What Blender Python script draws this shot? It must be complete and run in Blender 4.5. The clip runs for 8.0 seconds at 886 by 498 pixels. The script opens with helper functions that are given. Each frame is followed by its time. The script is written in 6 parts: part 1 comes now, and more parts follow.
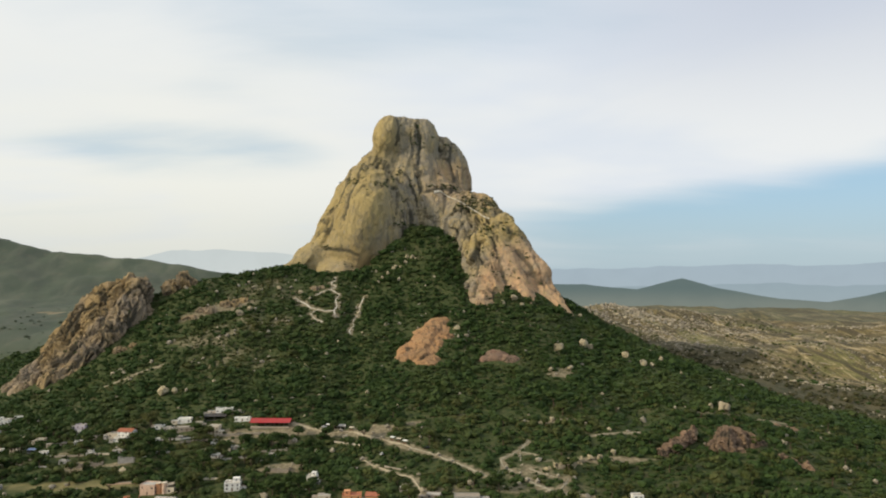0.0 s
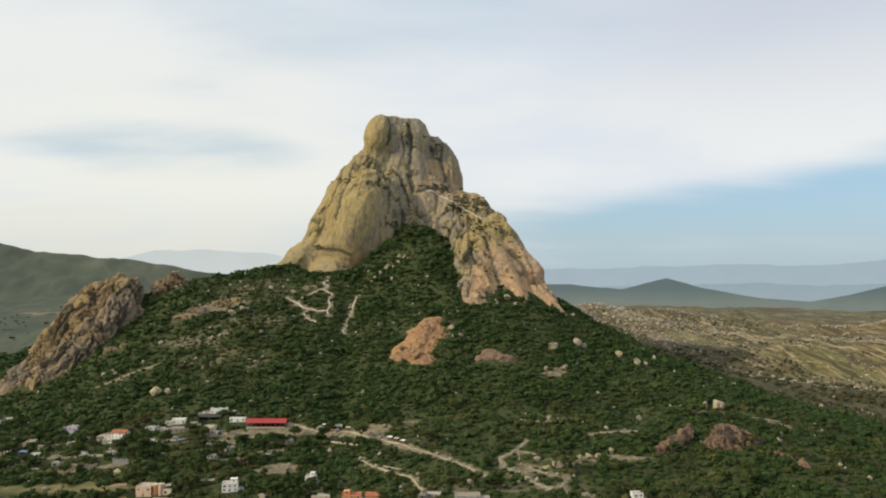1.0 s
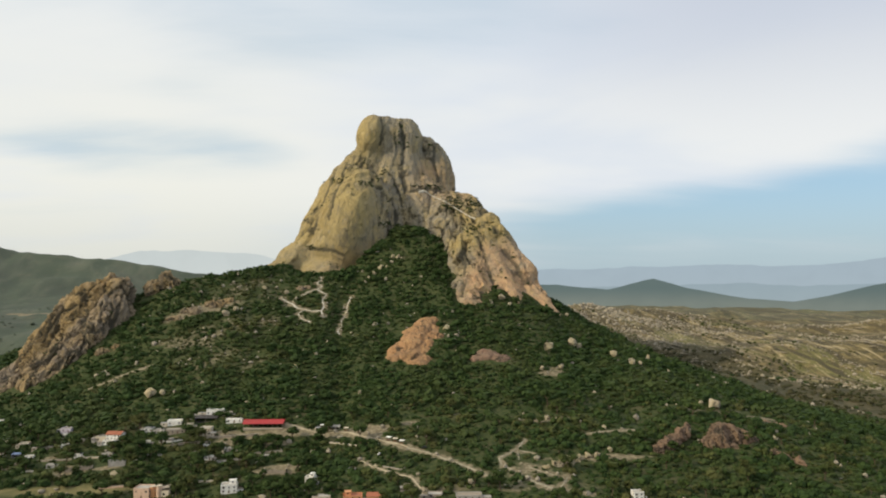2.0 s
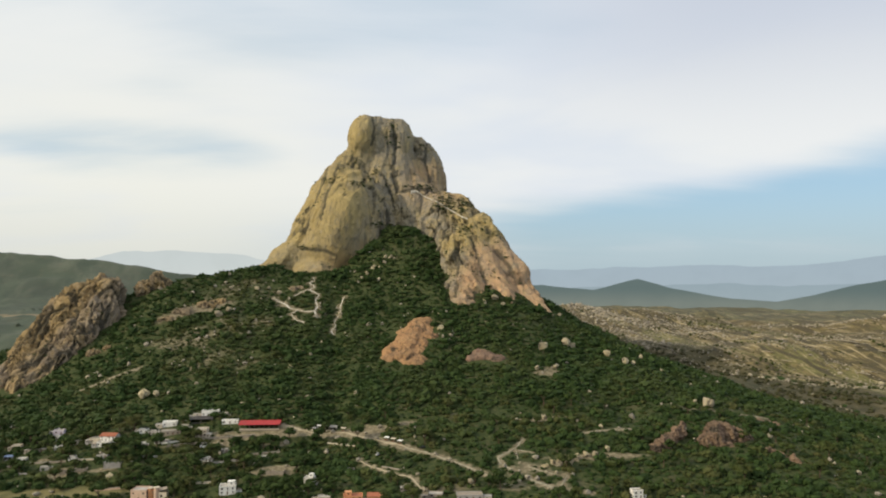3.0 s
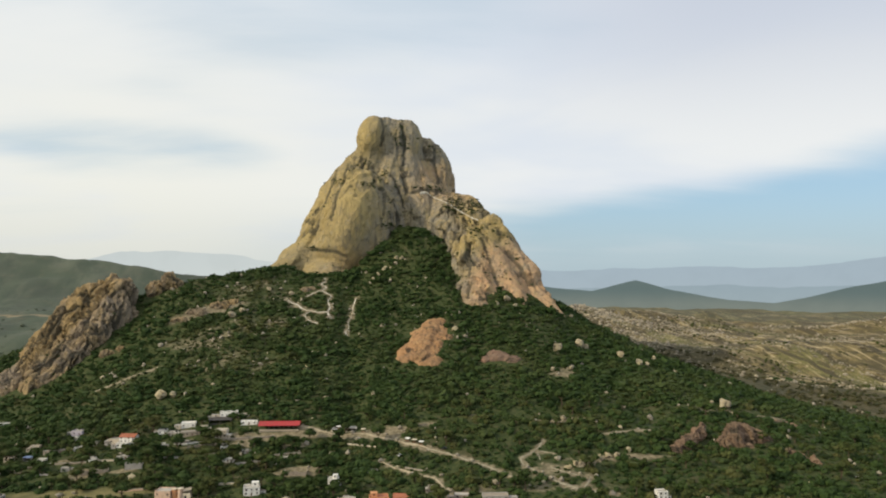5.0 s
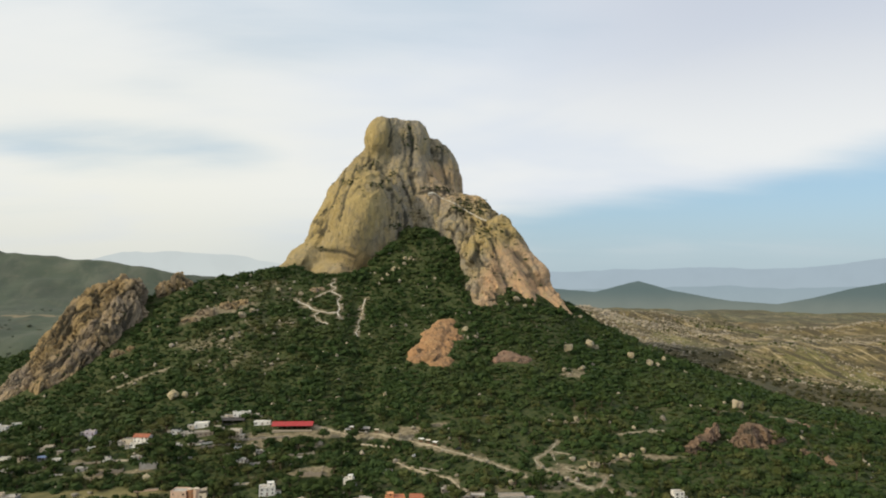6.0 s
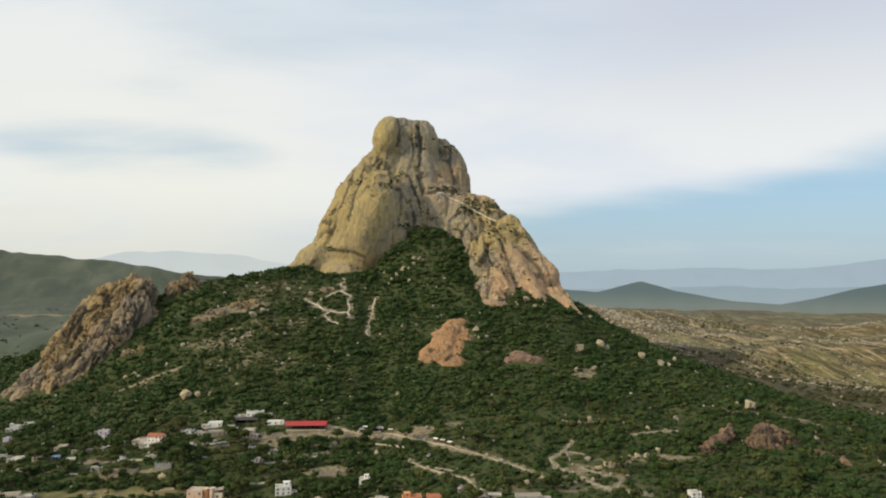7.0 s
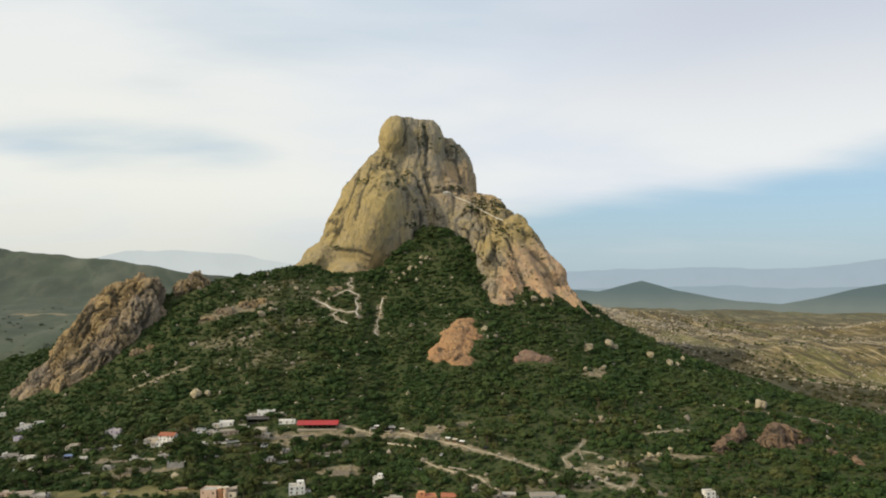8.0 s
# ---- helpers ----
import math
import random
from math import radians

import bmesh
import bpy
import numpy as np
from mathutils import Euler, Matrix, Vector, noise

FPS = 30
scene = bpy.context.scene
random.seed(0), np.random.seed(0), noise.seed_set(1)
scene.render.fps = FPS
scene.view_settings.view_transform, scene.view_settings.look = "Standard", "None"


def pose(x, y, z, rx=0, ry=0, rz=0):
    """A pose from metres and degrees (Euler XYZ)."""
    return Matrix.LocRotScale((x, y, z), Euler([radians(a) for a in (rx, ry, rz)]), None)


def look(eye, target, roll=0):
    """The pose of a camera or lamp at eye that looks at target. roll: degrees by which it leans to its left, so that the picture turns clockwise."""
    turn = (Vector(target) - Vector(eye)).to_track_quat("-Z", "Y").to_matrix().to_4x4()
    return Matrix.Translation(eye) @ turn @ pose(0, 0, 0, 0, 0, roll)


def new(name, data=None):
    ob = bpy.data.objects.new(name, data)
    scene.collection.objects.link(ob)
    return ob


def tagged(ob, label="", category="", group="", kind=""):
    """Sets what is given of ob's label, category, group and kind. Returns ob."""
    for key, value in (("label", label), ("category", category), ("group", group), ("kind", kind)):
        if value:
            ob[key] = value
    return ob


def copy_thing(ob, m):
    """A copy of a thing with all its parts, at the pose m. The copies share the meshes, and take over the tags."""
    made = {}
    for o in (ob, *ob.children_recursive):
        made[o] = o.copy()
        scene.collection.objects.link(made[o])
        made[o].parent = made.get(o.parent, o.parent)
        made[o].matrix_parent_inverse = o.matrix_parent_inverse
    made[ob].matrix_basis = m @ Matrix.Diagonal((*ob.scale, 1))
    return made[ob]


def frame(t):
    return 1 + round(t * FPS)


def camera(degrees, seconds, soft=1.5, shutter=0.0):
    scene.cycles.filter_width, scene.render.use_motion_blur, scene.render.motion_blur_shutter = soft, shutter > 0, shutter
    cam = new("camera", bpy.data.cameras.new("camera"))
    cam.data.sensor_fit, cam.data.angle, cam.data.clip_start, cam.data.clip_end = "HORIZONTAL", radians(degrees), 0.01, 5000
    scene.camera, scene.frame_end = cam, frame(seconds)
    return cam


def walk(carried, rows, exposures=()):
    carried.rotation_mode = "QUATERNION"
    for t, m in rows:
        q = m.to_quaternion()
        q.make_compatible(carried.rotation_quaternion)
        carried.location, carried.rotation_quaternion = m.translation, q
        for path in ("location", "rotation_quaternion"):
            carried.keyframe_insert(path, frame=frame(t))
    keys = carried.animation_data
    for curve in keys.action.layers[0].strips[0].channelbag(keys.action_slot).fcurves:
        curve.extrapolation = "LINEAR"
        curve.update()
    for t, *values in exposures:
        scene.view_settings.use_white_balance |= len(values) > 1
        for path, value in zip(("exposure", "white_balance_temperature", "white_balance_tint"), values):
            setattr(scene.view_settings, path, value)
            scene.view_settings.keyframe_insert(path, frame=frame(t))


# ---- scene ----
cam = camera(63.0, 8.0, soft=2.0)
METRES, EYE, TILT, LEAN, TURN = 80.0, 160.0, 1.8, 0.0, 0.0
ROWS = [
    (0.0, 0.0, 0.0, 0.0, 0.0, 0.0, -0.0),
    (0.5, -0.0627, 0.0036, -0.0051, -0.58, 0.01, 0.02),
    (1.0, -0.1262, 0.0104, -0.0101, -1.24, 0.02, -0.01),
    (1.5, -0.1852, 0.0147, -0.0132, -1.79, 0.04, -0.0),
    (3.0, -0.3785, 0.016, -0.0211, -3.62, 0.11, -0.03),
    (3.5, -0.4353, 0.0167, -0.0157, -4.04, 0.09, -0.04),
    (4.0, -0.4971, 0.0177, -0.0177, -4.07, 0.14, -0.07),
    (4.5, -0.5613, 0.0191, -0.0174, -4.05, 0.16, -0.11),
    (6.0, -0.7489, 0.0262, -0.0205, -3.96, 0.24, -0.2),
    (6.5, -0.8122, 0.0299, -0.0214, -3.92, 0.25, -0.22),
    (7.0, -0.8764, 0.0338, -0.0226, -3.89, 0.24, -0.26),
    (7.5, -0.9408, 0.0382, -0.0219, -3.88, 0.21, -0.3),
    (8.0, -0.9966, 0.043, -0.0232, -3.94, 0.19, -0.3),
]
walk(cam, [(t, pose(0, 0, EYE, TILT, LEAN, TURN) @ pose(METRES * x, METRES * y, METRES * z, 90 + pitch, roll, yaw)) for t, x, y, z, yaw, pitch, roll in ROWS])

# ---- world, sun ----
SUN_AZ, SUN_EL = radians(250), radians(30)   # clockwise from +y; the sun stands to the left, a little behind the camera
world = bpy.data.worlds.new("sky")
scene.world = world
world.use_nodes = True
scene.view_settings.exposure = 0.0


def node(tree, kind, **inputs):
    n = tree.nodes.new(kind)
    for key, value in inputs.items():
        n.inputs[key.replace("_", " ")].default_value = value
    return n


def math_node(tree, op, a, b=None, clamp=False):
    n = tree.nodes.new("ShaderNodeMath")
    n.operation, n.use_clamp = op, clamp
    for i, v in enumerate((a, b)):
        if v is None:
            continue
        if isinstance(v, (int, float)):
            n.inputs[i].default_value = v
        else:
            tree.links.new(v, n.inputs[i])
    return n.outputs[0]


def ramp(tree, value, lo, hi, to_lo=0.0, to_hi=1.0):
    n = tree.nodes.new("ShaderNodeMapRange")
    n.interpolation_type = "SMOOTHSTEP"
    tree.links.new(value, n.inputs[0])
    for i, v in enumerate((lo, hi, to_lo, to_hi)):
        n.inputs[i + 1].default_value = v
    return n.outputs[0]


def mix(tree, factor, a, b):
    n = tree.nodes.new("ShaderNodeMix")
    n.data_type = "RGBA"
    if isinstance(factor, (int, float)):
        n.inputs[0].default_value = factor
    else:
        tree.links.new(factor, n.inputs[0])
    for i, v in ((6, a), (7, b)):
        if isinstance(v, tuple):
            n.inputs[i].default_value = (*v, 1)
        else:
            tree.links.new(v, n.inputs[i])
    return n.outputs[2]


def make_sky():
    t = world.node_tree
    t.nodes.clear()
    L = t.links.new
    sky = t.nodes.new("ShaderNodeTexSky")
    sky.sky_type, sky.sun_disc = "NISHITA", False
    sky.sun_elevation, sky.sun_rotation = SUN_EL, SUN_AZ
    sky.altitude, sky.dust_density, sky.ozone_density = 2000, 2.5, 1.2
    geo = t.nodes.new("ShaderNodeTexCoord")
    sep = t.nodes.new("ShaderNodeSeparateXYZ")
    L(geo.outputs["Generated"], sep.inputs[0])
    x, y, z = sep.outputs
    # a high flat cloud deck: the direction laid onto a plane overhead
    up = math_node(t, "ADD", math_node(t, "MAXIMUM", z, 0.0), 0.16)
    px, py = math_node(t, "DIVIDE", x, up), math_node(t, "DIVIDE", y, up)
    comb = t.nodes.new("ShaderNodeCombineXYZ")
    L(px, comb.inputs[0]), L(py, comb.inputs[1])
    def layer(scale, turn, sx, sy, detail, seed, rough=0.55):
        m = t.nodes.new("ShaderNodeMapping")
        m.inputs["Rotation"].default_value[2] = radians(turn)
        m.inputs["Scale"].default_value = (sx, sy, 1)
        m.inputs["Location"].default_value = (seed, seed * 0.7, 0)
        L(comb.outputs[0], m.inputs[0])
        n = node(t, "ShaderNodeTexNoise", Scale=scale, Detail=detail, Roughness=rough, Distortion=0.35)
        L(m.outputs[0], n.inputs["Vector"])
        return n.outputs["Fac"]
    broad = layer(0.40, 14, 0.9, 1.1, 3, 3.1, 0.45)
    wisps = layer(0.9, 22, 0.8, 1.8, 5, 7.7)
    cover = math_node(t, "ADD", math_node(t, "MULTIPLY", broad, 0.75), math_node(t, "MULTIPLY", wisps, 0.25))
    # the deck thins out low over the plain on the right
    open_right = math_node(t, "MULTIPLY", ramp(t, x, -0.02, 0.30), ramp(t, math_node(t, "SUBTRACT", z, math_node(t, "MULTIPLY", x, 0.16)), 0.115, 0.015))
    cover = math_node(t, "SUBTRACT", cover, math_node(t, "MULTIPLY", open_right, 0.38))
    # a thin place in the deck above the valley
    gap = math_node(t, "ADD", math_node(t, "POWER", math_node(t, "DIVIDE", math_node(t, "ADD", x, 0.31), 0.17), 2.0), math_node(t, "POWER", math_node(t, "DIVIDE", math_node(t, "SUBTRACT", z, 0.155), 0.042), 2.0))
    cover = math_node(t, "SUBTRACT", cover, math_node(t, "MULTIPLY", ramp(t, gap, 1.6, 0.0), 0.085))
    cloud = ramp(t, cover, 0.18, 0.45, 0.0, 1.0)
    shade = ramp(t, layer(0.55, 18, 0.9, 1.3, 4, 12.3, 0.5), 0.32, 0.60)
    white = mix(t, shade, (0.73, 0.785, 0.85), (0.845, 0.865, 0.865))
    warm = math_node(t, "MULTIPLY", ramp(t, x, 0.25, -0.35), ramp(t, z, 0.42, 0.05))
    white = mix(t, math_node(t, "MULTIPLY", math_node(t, "MULTIPLY", warm, ramp(t, shade, 0.0, 1.0, 0.35, 1.0)), 0.9), white, (0.865, 0.865, 0.785))
    lid = math_node(t, "MULTIPLY", ramp(t, z, 0.14, 0.36), ramp(t, x, 0.0, 0.42))
    white = mix(t, math_node(t, "MULTIPLY", lid, 0.9), white, (0.58, 0.63, 0.725))
    dim = t.nodes.new("ShaderNodeVectorMath")
    dim.operation = "SCALE"
    L(sky.outputs[0], dim.inputs[0])
    dim.inputs["Scale"].default_value = 0.10
    clear = mix(t, 0.65, dim.outputs[0], (0.42, 0.63, 0.77))
    col = mix(t, cloud, clear, white)
    # milky air near the horizon
    milk = ramp(t, z, 0.125, -0.005)
    col = mix(t, math_node(t, "MULTIPLY", milk, 0.82), col, mix(t, ramp(t, x, -0.35, 0.15), (0.70, 0.715, 0.655), (0.44, 0.54, 0.585)))
    bg = t.nodes.new("ShaderNodeBackground")
    L(col, bg.inputs[0])
    bg.inputs[1].default_value = 1.0
    out = t.nodes.new("ShaderNodeOutputWorld")
    L(bg.outputs[0], out.inputs[0])


make_sky()
lamp = bpy.data.lights.new("sun", "SUN")
lamp.energy, lamp.angle, lamp.color = 3.15, radians(3), (1.0, 0.87, 0.64)
sun = new("sun", lamp)
way = Vector((math.sin(SUN_AZ) * math.cos(SUN_EL), math.cos(SUN_AZ) * math.cos(SUN_EL), math.sin(SUN_EL)))
sun.matrix_world = look(way * 900 + Vector((0, 700, 0)), (0, 700, 0))


# ---- materials ----
def material(name, rough=0.9):
    m = bpy.data.materials.new(name)
    m.use_nodes = True
    t = m.node_tree
    b = t.nodes["Principled BSDF"]
    b.inputs["Roughness"].default_value = rough
    b.inputs["Specular IOR Level"].default_value = 0.25
    return m, t, b


def place_noise(t, scale, detail=4, stretch=(1, 1, 1), rough=0.55, own=False, distortion=0.0, turn=None):
    co = t.nodes.new("ShaderNodeTexCoord") if own else t.nodes.new("ShaderNodeNewGeometry")
    m = t.nodes.new("ShaderNodeMapping")
    m.inputs["Scale"].default_value = stretch
    if turn is not None:   # stretched along a bearing: turned first, then scaled
        m.vector_type = "TEXTURE"
        m.inputs["Scale"].default_value = tuple(1 / s for s in stretch)
        m.inputs["Rotation"].default_value[2] = radians(turn)
    t.links.new(co.outputs["Object" if own else "Position"], m.inputs[0])
    n = node(t, "ShaderNodeTexNoise", Scale=scale, Detail=detail, Roughness=rough, Distortion=distortion)
    t.links.new(m.outputs[0], n.inputs["Vector"])
    return n.outputs["Fac"]


def bump(t, b, value, strength, distance):
    n = node(t, "ShaderNodeBump", Strength=strength, Distance=distance)
    t.links.new(value, n.inputs["Height"])
    t.links.new(n.outputs[0], b.inputs["Normal"])


def attribute(t, name):
    n = t.nodes.new("ShaderNodeAttribute")
    n.attribute_name = name
    return n.outputs["Fac"]


def rock_material(name, ochre, grey, pink, veg=True):
    """Weathered volcanic rock: ochre lichen, grey faces, pink fresh stone, dark streaks down the faces."""
    m, t, b = material(name, 0.93)
    big = place_noise(t, 0.016, 4, (1, 1, 0.55))
    mid = place_noise(t, 0.07, 5, (1, 1, 0.35), 0.6)
    fine = place_noise(t, 0.35, 6, (1, 1, 0.6), 0.65)
    streak = place_noise(t, 0.16, 4, (1, 1, 0.10), 0.6, distortion=0.6)
    col = mix(t, ramp(t, attribute(t, "lichen"), 0.15, 0.85), grey, ochre)
    col = mix(t, math_node(t, "MULTIPLY", ramp(t, mid, 0.44, 0.62), 0.45), col, ochre)
    col = mix(t, math_node(t, "MULTIPLY", ramp(t, big, 0.50, 0.62), 0.35), col, grey)
    col = mix(t, math_node(t, "MULTIPLY", attribute(t, "pink"), ramp(t, mid, 0.30, 0.55, 0.45, 1.0)), col, pink)
    col = mix(t, math_node(t, "MULTIPLY", ramp(t, streak, 0.56, 0.70), 0.55), col, tuple(0.42 * c for c in grey))
    col = mix(t, math_node(t, "MULTIPLY", ramp(t, fine, 0.54, 0.74), 0.5), col, tuple(0.45 * c for c in grey))
    col = mix(t, math_node(t, "MULTIPLY", ramp(t, fine, 0.48, 0.30), 0.40), col, tuple(min(0.62, 1.4 * c) for c in ochre))
    wash = place_noise(t, 0.05, 6, (1, 1, 0.45), 0.72, distortion=1.2)
    col = mix(t, math_node(t, "MULTIPLY", ramp(t, wash, 0.53, 0.64), 0.45), col, tuple(0.62 * c for c in grey))
    col = mix(t, math_node(t, "MULTIPLY", ramp(t, wash, 0.46, 0.36), 0.45), col, tuple(min(0.6, 1.35 * c) for c in ochre))
    blot = place_noise(t, 0.11, 5, (1, 1, 0.7), 0.7, distortion=0.8)
    col = mix(t, math_node(t, "MULTIPLY", ramp(t, blot, 0.57, 0.68), 0.50), col, tuple(0.5 * c for c in grey))
    col = mix(t, math_node(t, "MULTIPLY", ramp(t, blot, 0.43, 0.33), 0.45), col, tuple(min(0.6, 1.45 * c) for c in grey))
    # near-black along cracks and in the hollows of flutes and ribs
    col = mix(t, ramp(t, attribute(t, "groove"), 0.2, 0.95, 0.0, 0.8), col, (0.055, 0.052, 0.04))
    t.links.new(col, b.inputs["Base Color"])
    bump(t, b, math_node(t, "ADD", math_node(t, "ADD", math_node(t, "MULTIPLY", streak, 0.8), fine), math_node(t, "MULTIPLY", blot, 1.2)), 1.0, 2.6)
    return m


def foliage_material(name, dark, light, dry, share):
    m, t, b = material(name, 0.75)
    geo = t.nodes.new("ShaderNodeNewGeometry")
    island = geo.outputs["Random Per Island"]
    patch = place_noise(t, 0.022, 3)
    clump = place_noise(t, 0.16, 3)
    col = mix(t, ramp(t, math_node(t, "ADD", math_node(t, "MULTIPLY", island, 0.4), math_node(t, "MULTIPLY", clump, 0.6)), 0.30, 0.72), dark, light)
    col = mix(t, math_node(t, "MULTIPLY", ramp(t, patch, 0.50, 0.66), share), col, dry)
    # broad stands of yellower and of browner growth
    stand = place_noise(t, 0.011, 5, (1, 0.7, 1), 0.65, distortion=0.7)
    col = mix(t, math_node(t, "MULTIPLY", ramp(t, stand, 0.52, 0.64), 0.55), col, tuple(1.12 * c for c in dry))
    col = mix(t, math_node(t, "MULTIPLY", ramp(t, stand, 0.46, 0.36), 0.22), col, dark)
    t.links.new(col, b.inputs["Base Color"])
    b.inputs["Specular IOR Level"].default_value = 0.15
    # thin leaves let some of the light through
    thin, both = t.nodes.new("ShaderNodeBsdfTranslucent"), t.nodes.new("ShaderNodeMixShader")
    both.inputs[0].default_value = 0.15
    t.links.new(col, thin.inputs["Color"])
    t.links.new(b.outputs[0], both.inputs[1])
    t.links.new(thin.outputs[0], both.inputs[2])
    t.links.new(both.outputs[0], t.nodes["Material Output"].inputs["Surface"])
    return m


def ground_material():
    m, t, b = material("hillside_ground", 0.95)
    n1 = place_noise(t, 0.05, 6, rough=0.62)
    n2 = place_noise(t, 0.4, 5, rough=0.65)
    n3 = place_noise(t, 0.010, 5, (0.35, 1.4, 1), rough=0.62, distortion=0.5, turn=-74)
    n4 = place_noise(t, 0.03, 6, (0.28, 1.5, 1), rough=0.75, distortion=0.8, turn=-76)
    grass = mix(t, ramp(t, n2, 0.35, 0.65), (0.030, 0.045, 0.012), (0.072, 0.080, 0.026))
    clump = place_noise(t, 0.22, 5, rough=0.7)
    grass = mix(t, math_node(t, "MULTIPLY", ramp(t, clump, 0.47, 0.57), 0.85), grass, (0.024, 0.040, 0.010))
    grass = mix(t, math_node(t, "MULTIPLY", ramp(t, n1, 0.52, 0.66), 0.6), grass, (0.082, 0.070, 0.036))
    soil = mix(t, ramp(t, n2, 0.35, 0.68), (0.13, 0.107, 0.064), (0.275, 0.232, 0.148))
    gold = mix(t, ramp(t, n1, 0.38, 0.62), (0.072, 0.060, 0.027), (0.205, 0.158, 0.066))
    gold = mix(t, math_node(t, "MULTIPLY", ramp(t, n3, 0.50, 0.58), 0.8), gold, (0.150, 0.142, 0.050))
    gold = mix(t, math_node(t, "MULTIPLY", ramp(t, n4, 0.50, 0.57), 0.9), gold, (0.052, 0.044, 0.028))
    gold = mix(t, math_node(t, "MULTIPLY", ramp(t, n4, 0.45, 0.39), 0.8), gold, (0.44, 0.35, 0.20))
    gold = mix(t, math_node(t, "MULTIPLY", ramp(t, n2, 0.60, 0.72), 0.8), gold, (0.45, 0.38, 0.27))
    n5 = place_noise(t, 0.0035, 5, (0.7, 1.2, 1), rough=0.6, distortion=0.6, turn=-60)
    gold = mix(t, math_node(t, "MULTIPLY", ramp(t, n5, 0.46, 0.56), 0.6), gold, (0.088, 0.070, 0.036))
    col = mix(t, attribute(t, "dry"), grass, gold)
    # distant ground in bluish green, with the haze put into the colour
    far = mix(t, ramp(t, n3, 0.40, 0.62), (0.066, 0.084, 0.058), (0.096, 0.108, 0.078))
    # brown soil of the hollow, darkened further for the shadow lying there
    col = mix(t, math_node(t, "MULTIPLY", attribute(t, "shaded_hollow"), 0.8), col, mix(t, ramp(t, n1, 0.35, 0.65), (0.046, 0.043, 0.019), (0.090, 0.074, 0.035)))
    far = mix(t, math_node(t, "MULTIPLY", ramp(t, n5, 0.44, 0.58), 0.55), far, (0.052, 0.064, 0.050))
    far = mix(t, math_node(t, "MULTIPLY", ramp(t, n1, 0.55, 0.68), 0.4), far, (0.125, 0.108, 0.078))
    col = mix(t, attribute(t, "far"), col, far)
    col = mix(t, ramp(t, math_node(t, "ADD", attribute(t, "bare"), math_node(t, "MULTIPLY", math_node(t, "SUBTRACT", n1, 0.5), 0.9)), 0.22, 0.62), col, soil)
    meadow = mix(t, ramp(t, n1, 0.35, 0.65), (0.105, 0.100, 0.040), (0.20, 0.172, 0.076))
    col = mix(t, attribute(t, "meadow"), col, meadow)
    t.links.new(col, b.inputs["Base Color"])
    bump(t, b, n2, 0.6, 1.2)
    return m


def plain_material(name, colour, worn, scale=0.5, rough=0.85, relief=0.25, metal=0.0):
    """Paint, plaster, metal: a colour with stains at two scales."""
    m, t, b = material(name, rough)
    n1, n2 = place_noise(t, scale, 5, (1, 1, 0.5), 0.6), place_noise(t, scale * 7, 4, rough=0.6)
    col = mix(t, math_node(t, "MULTIPLY", ramp(t, n1, 0.42, 0.70), 0.7), colour, worn)
    col = mix(t, math_node(t, "MULTIPLY", ramp(t, n2, 0.5, 0.75), 0.35), col, worn)
    t.links.new(col, b.inputs["Base Color"])
    b.inputs["Metallic"].default_value = metal
    bump(t, b, n2, relief, 0.06)
    return m


M_PENA = rock_material("monolith_rock", (0.375, 0.288, 0.125), (0.262, 0.232, 0.175), (0.54, 0.342, 0.19))
M_SPUR = rock_material("spur_rock", (0.36, 0.255, 0.115), (0.275, 0.225, 0.165), (0.35, 0.255, 0.18))
M_SLAB = rock_material("slab_rock", (0.37, 0.235, 0.115), (0.29, 0.19, 0.115), (0.42, 0.235, 0.11))
M_BROWN = rock_material("brown_rock", (0.24, 0.165, 0.10), (0.17, 0.13, 0.10), (0.27, 0.165, 0.115))
M_STONE = rock_material("boulder_rock", (0.46, 0.385, 0.225), (0.34, 0.30, 0.24), (0.42, 0.32, 0.24))
M_LEDGE = rock_material("ledge_rock", (0.40, 0.33, 0.19), (0.30, 0.26, 0.19), (0.36, 0.28, 0.19))
M_GROUND = ground_material()
M_SCRUB = foliage_material("scrub_leaves", (0.028, 0.051, 0.014), (0.043, 0.072, 0.018), (0.060, 0.076, 0.024), 0.55)
M_TREE = foliage_material("tree_leaves", (0.026, 0.045, 0.013), (0.054, 0.082, 0.020), (0.086, 0.080, 0.026), 0.45)
M_DRY = foliage_material("dry_scrub_leaves", (0.036, 0.048, 0.014), (0.072, 0.088, 0.025), (0.100, 0.094, 0.034), 0.5)
M_TWIG = foliage_material("bare_brown_scrub", (0.042, 0.044, 0.018), (0.078, 0.070, 0.031), (0.054, 0.062, 0.024), 0.5)
# leaves paled and greyed: haze is put into their base colour
M_VALLEY_HAZE = foliage_material("hazed_valley_leaves", (0.070, 0.090, 0.060), (0.084, 0.102, 0.068), (0.094, 0.102, 0.070), 0.4)
M_TRUNK = plain_material("bark", (0.11, 0.075, 0.05), (0.06, 0.045, 0.035), 2.0)
M_PATH = plain_material("pale_trail", (0.56, 0.53, 0.46), (0.33, 0.27, 0.19), 0.35, 0.95, 0.5)
M_ROAD = plain_material("dirt_road", (0.40, 0.34, 0.235), (0.22, 0.18, 0.115), 0.25, 0.95, 0.5)
M_TRACK = plain_material("stony_track", (0.34, 0.305, 0.22), (0.16, 0.14, 0.095), 0.35, 0.95, 0.5)
M_WHITE = plain_material("white_plaster", (0.80, 0.78, 0.73), (0.56, 0.52, 0.45), 0.6)
M_CREAM = plain_material("cream_plaster", (0.60, 0.52, 0.40), (0.42, 0.35, 0.26), 0.5)
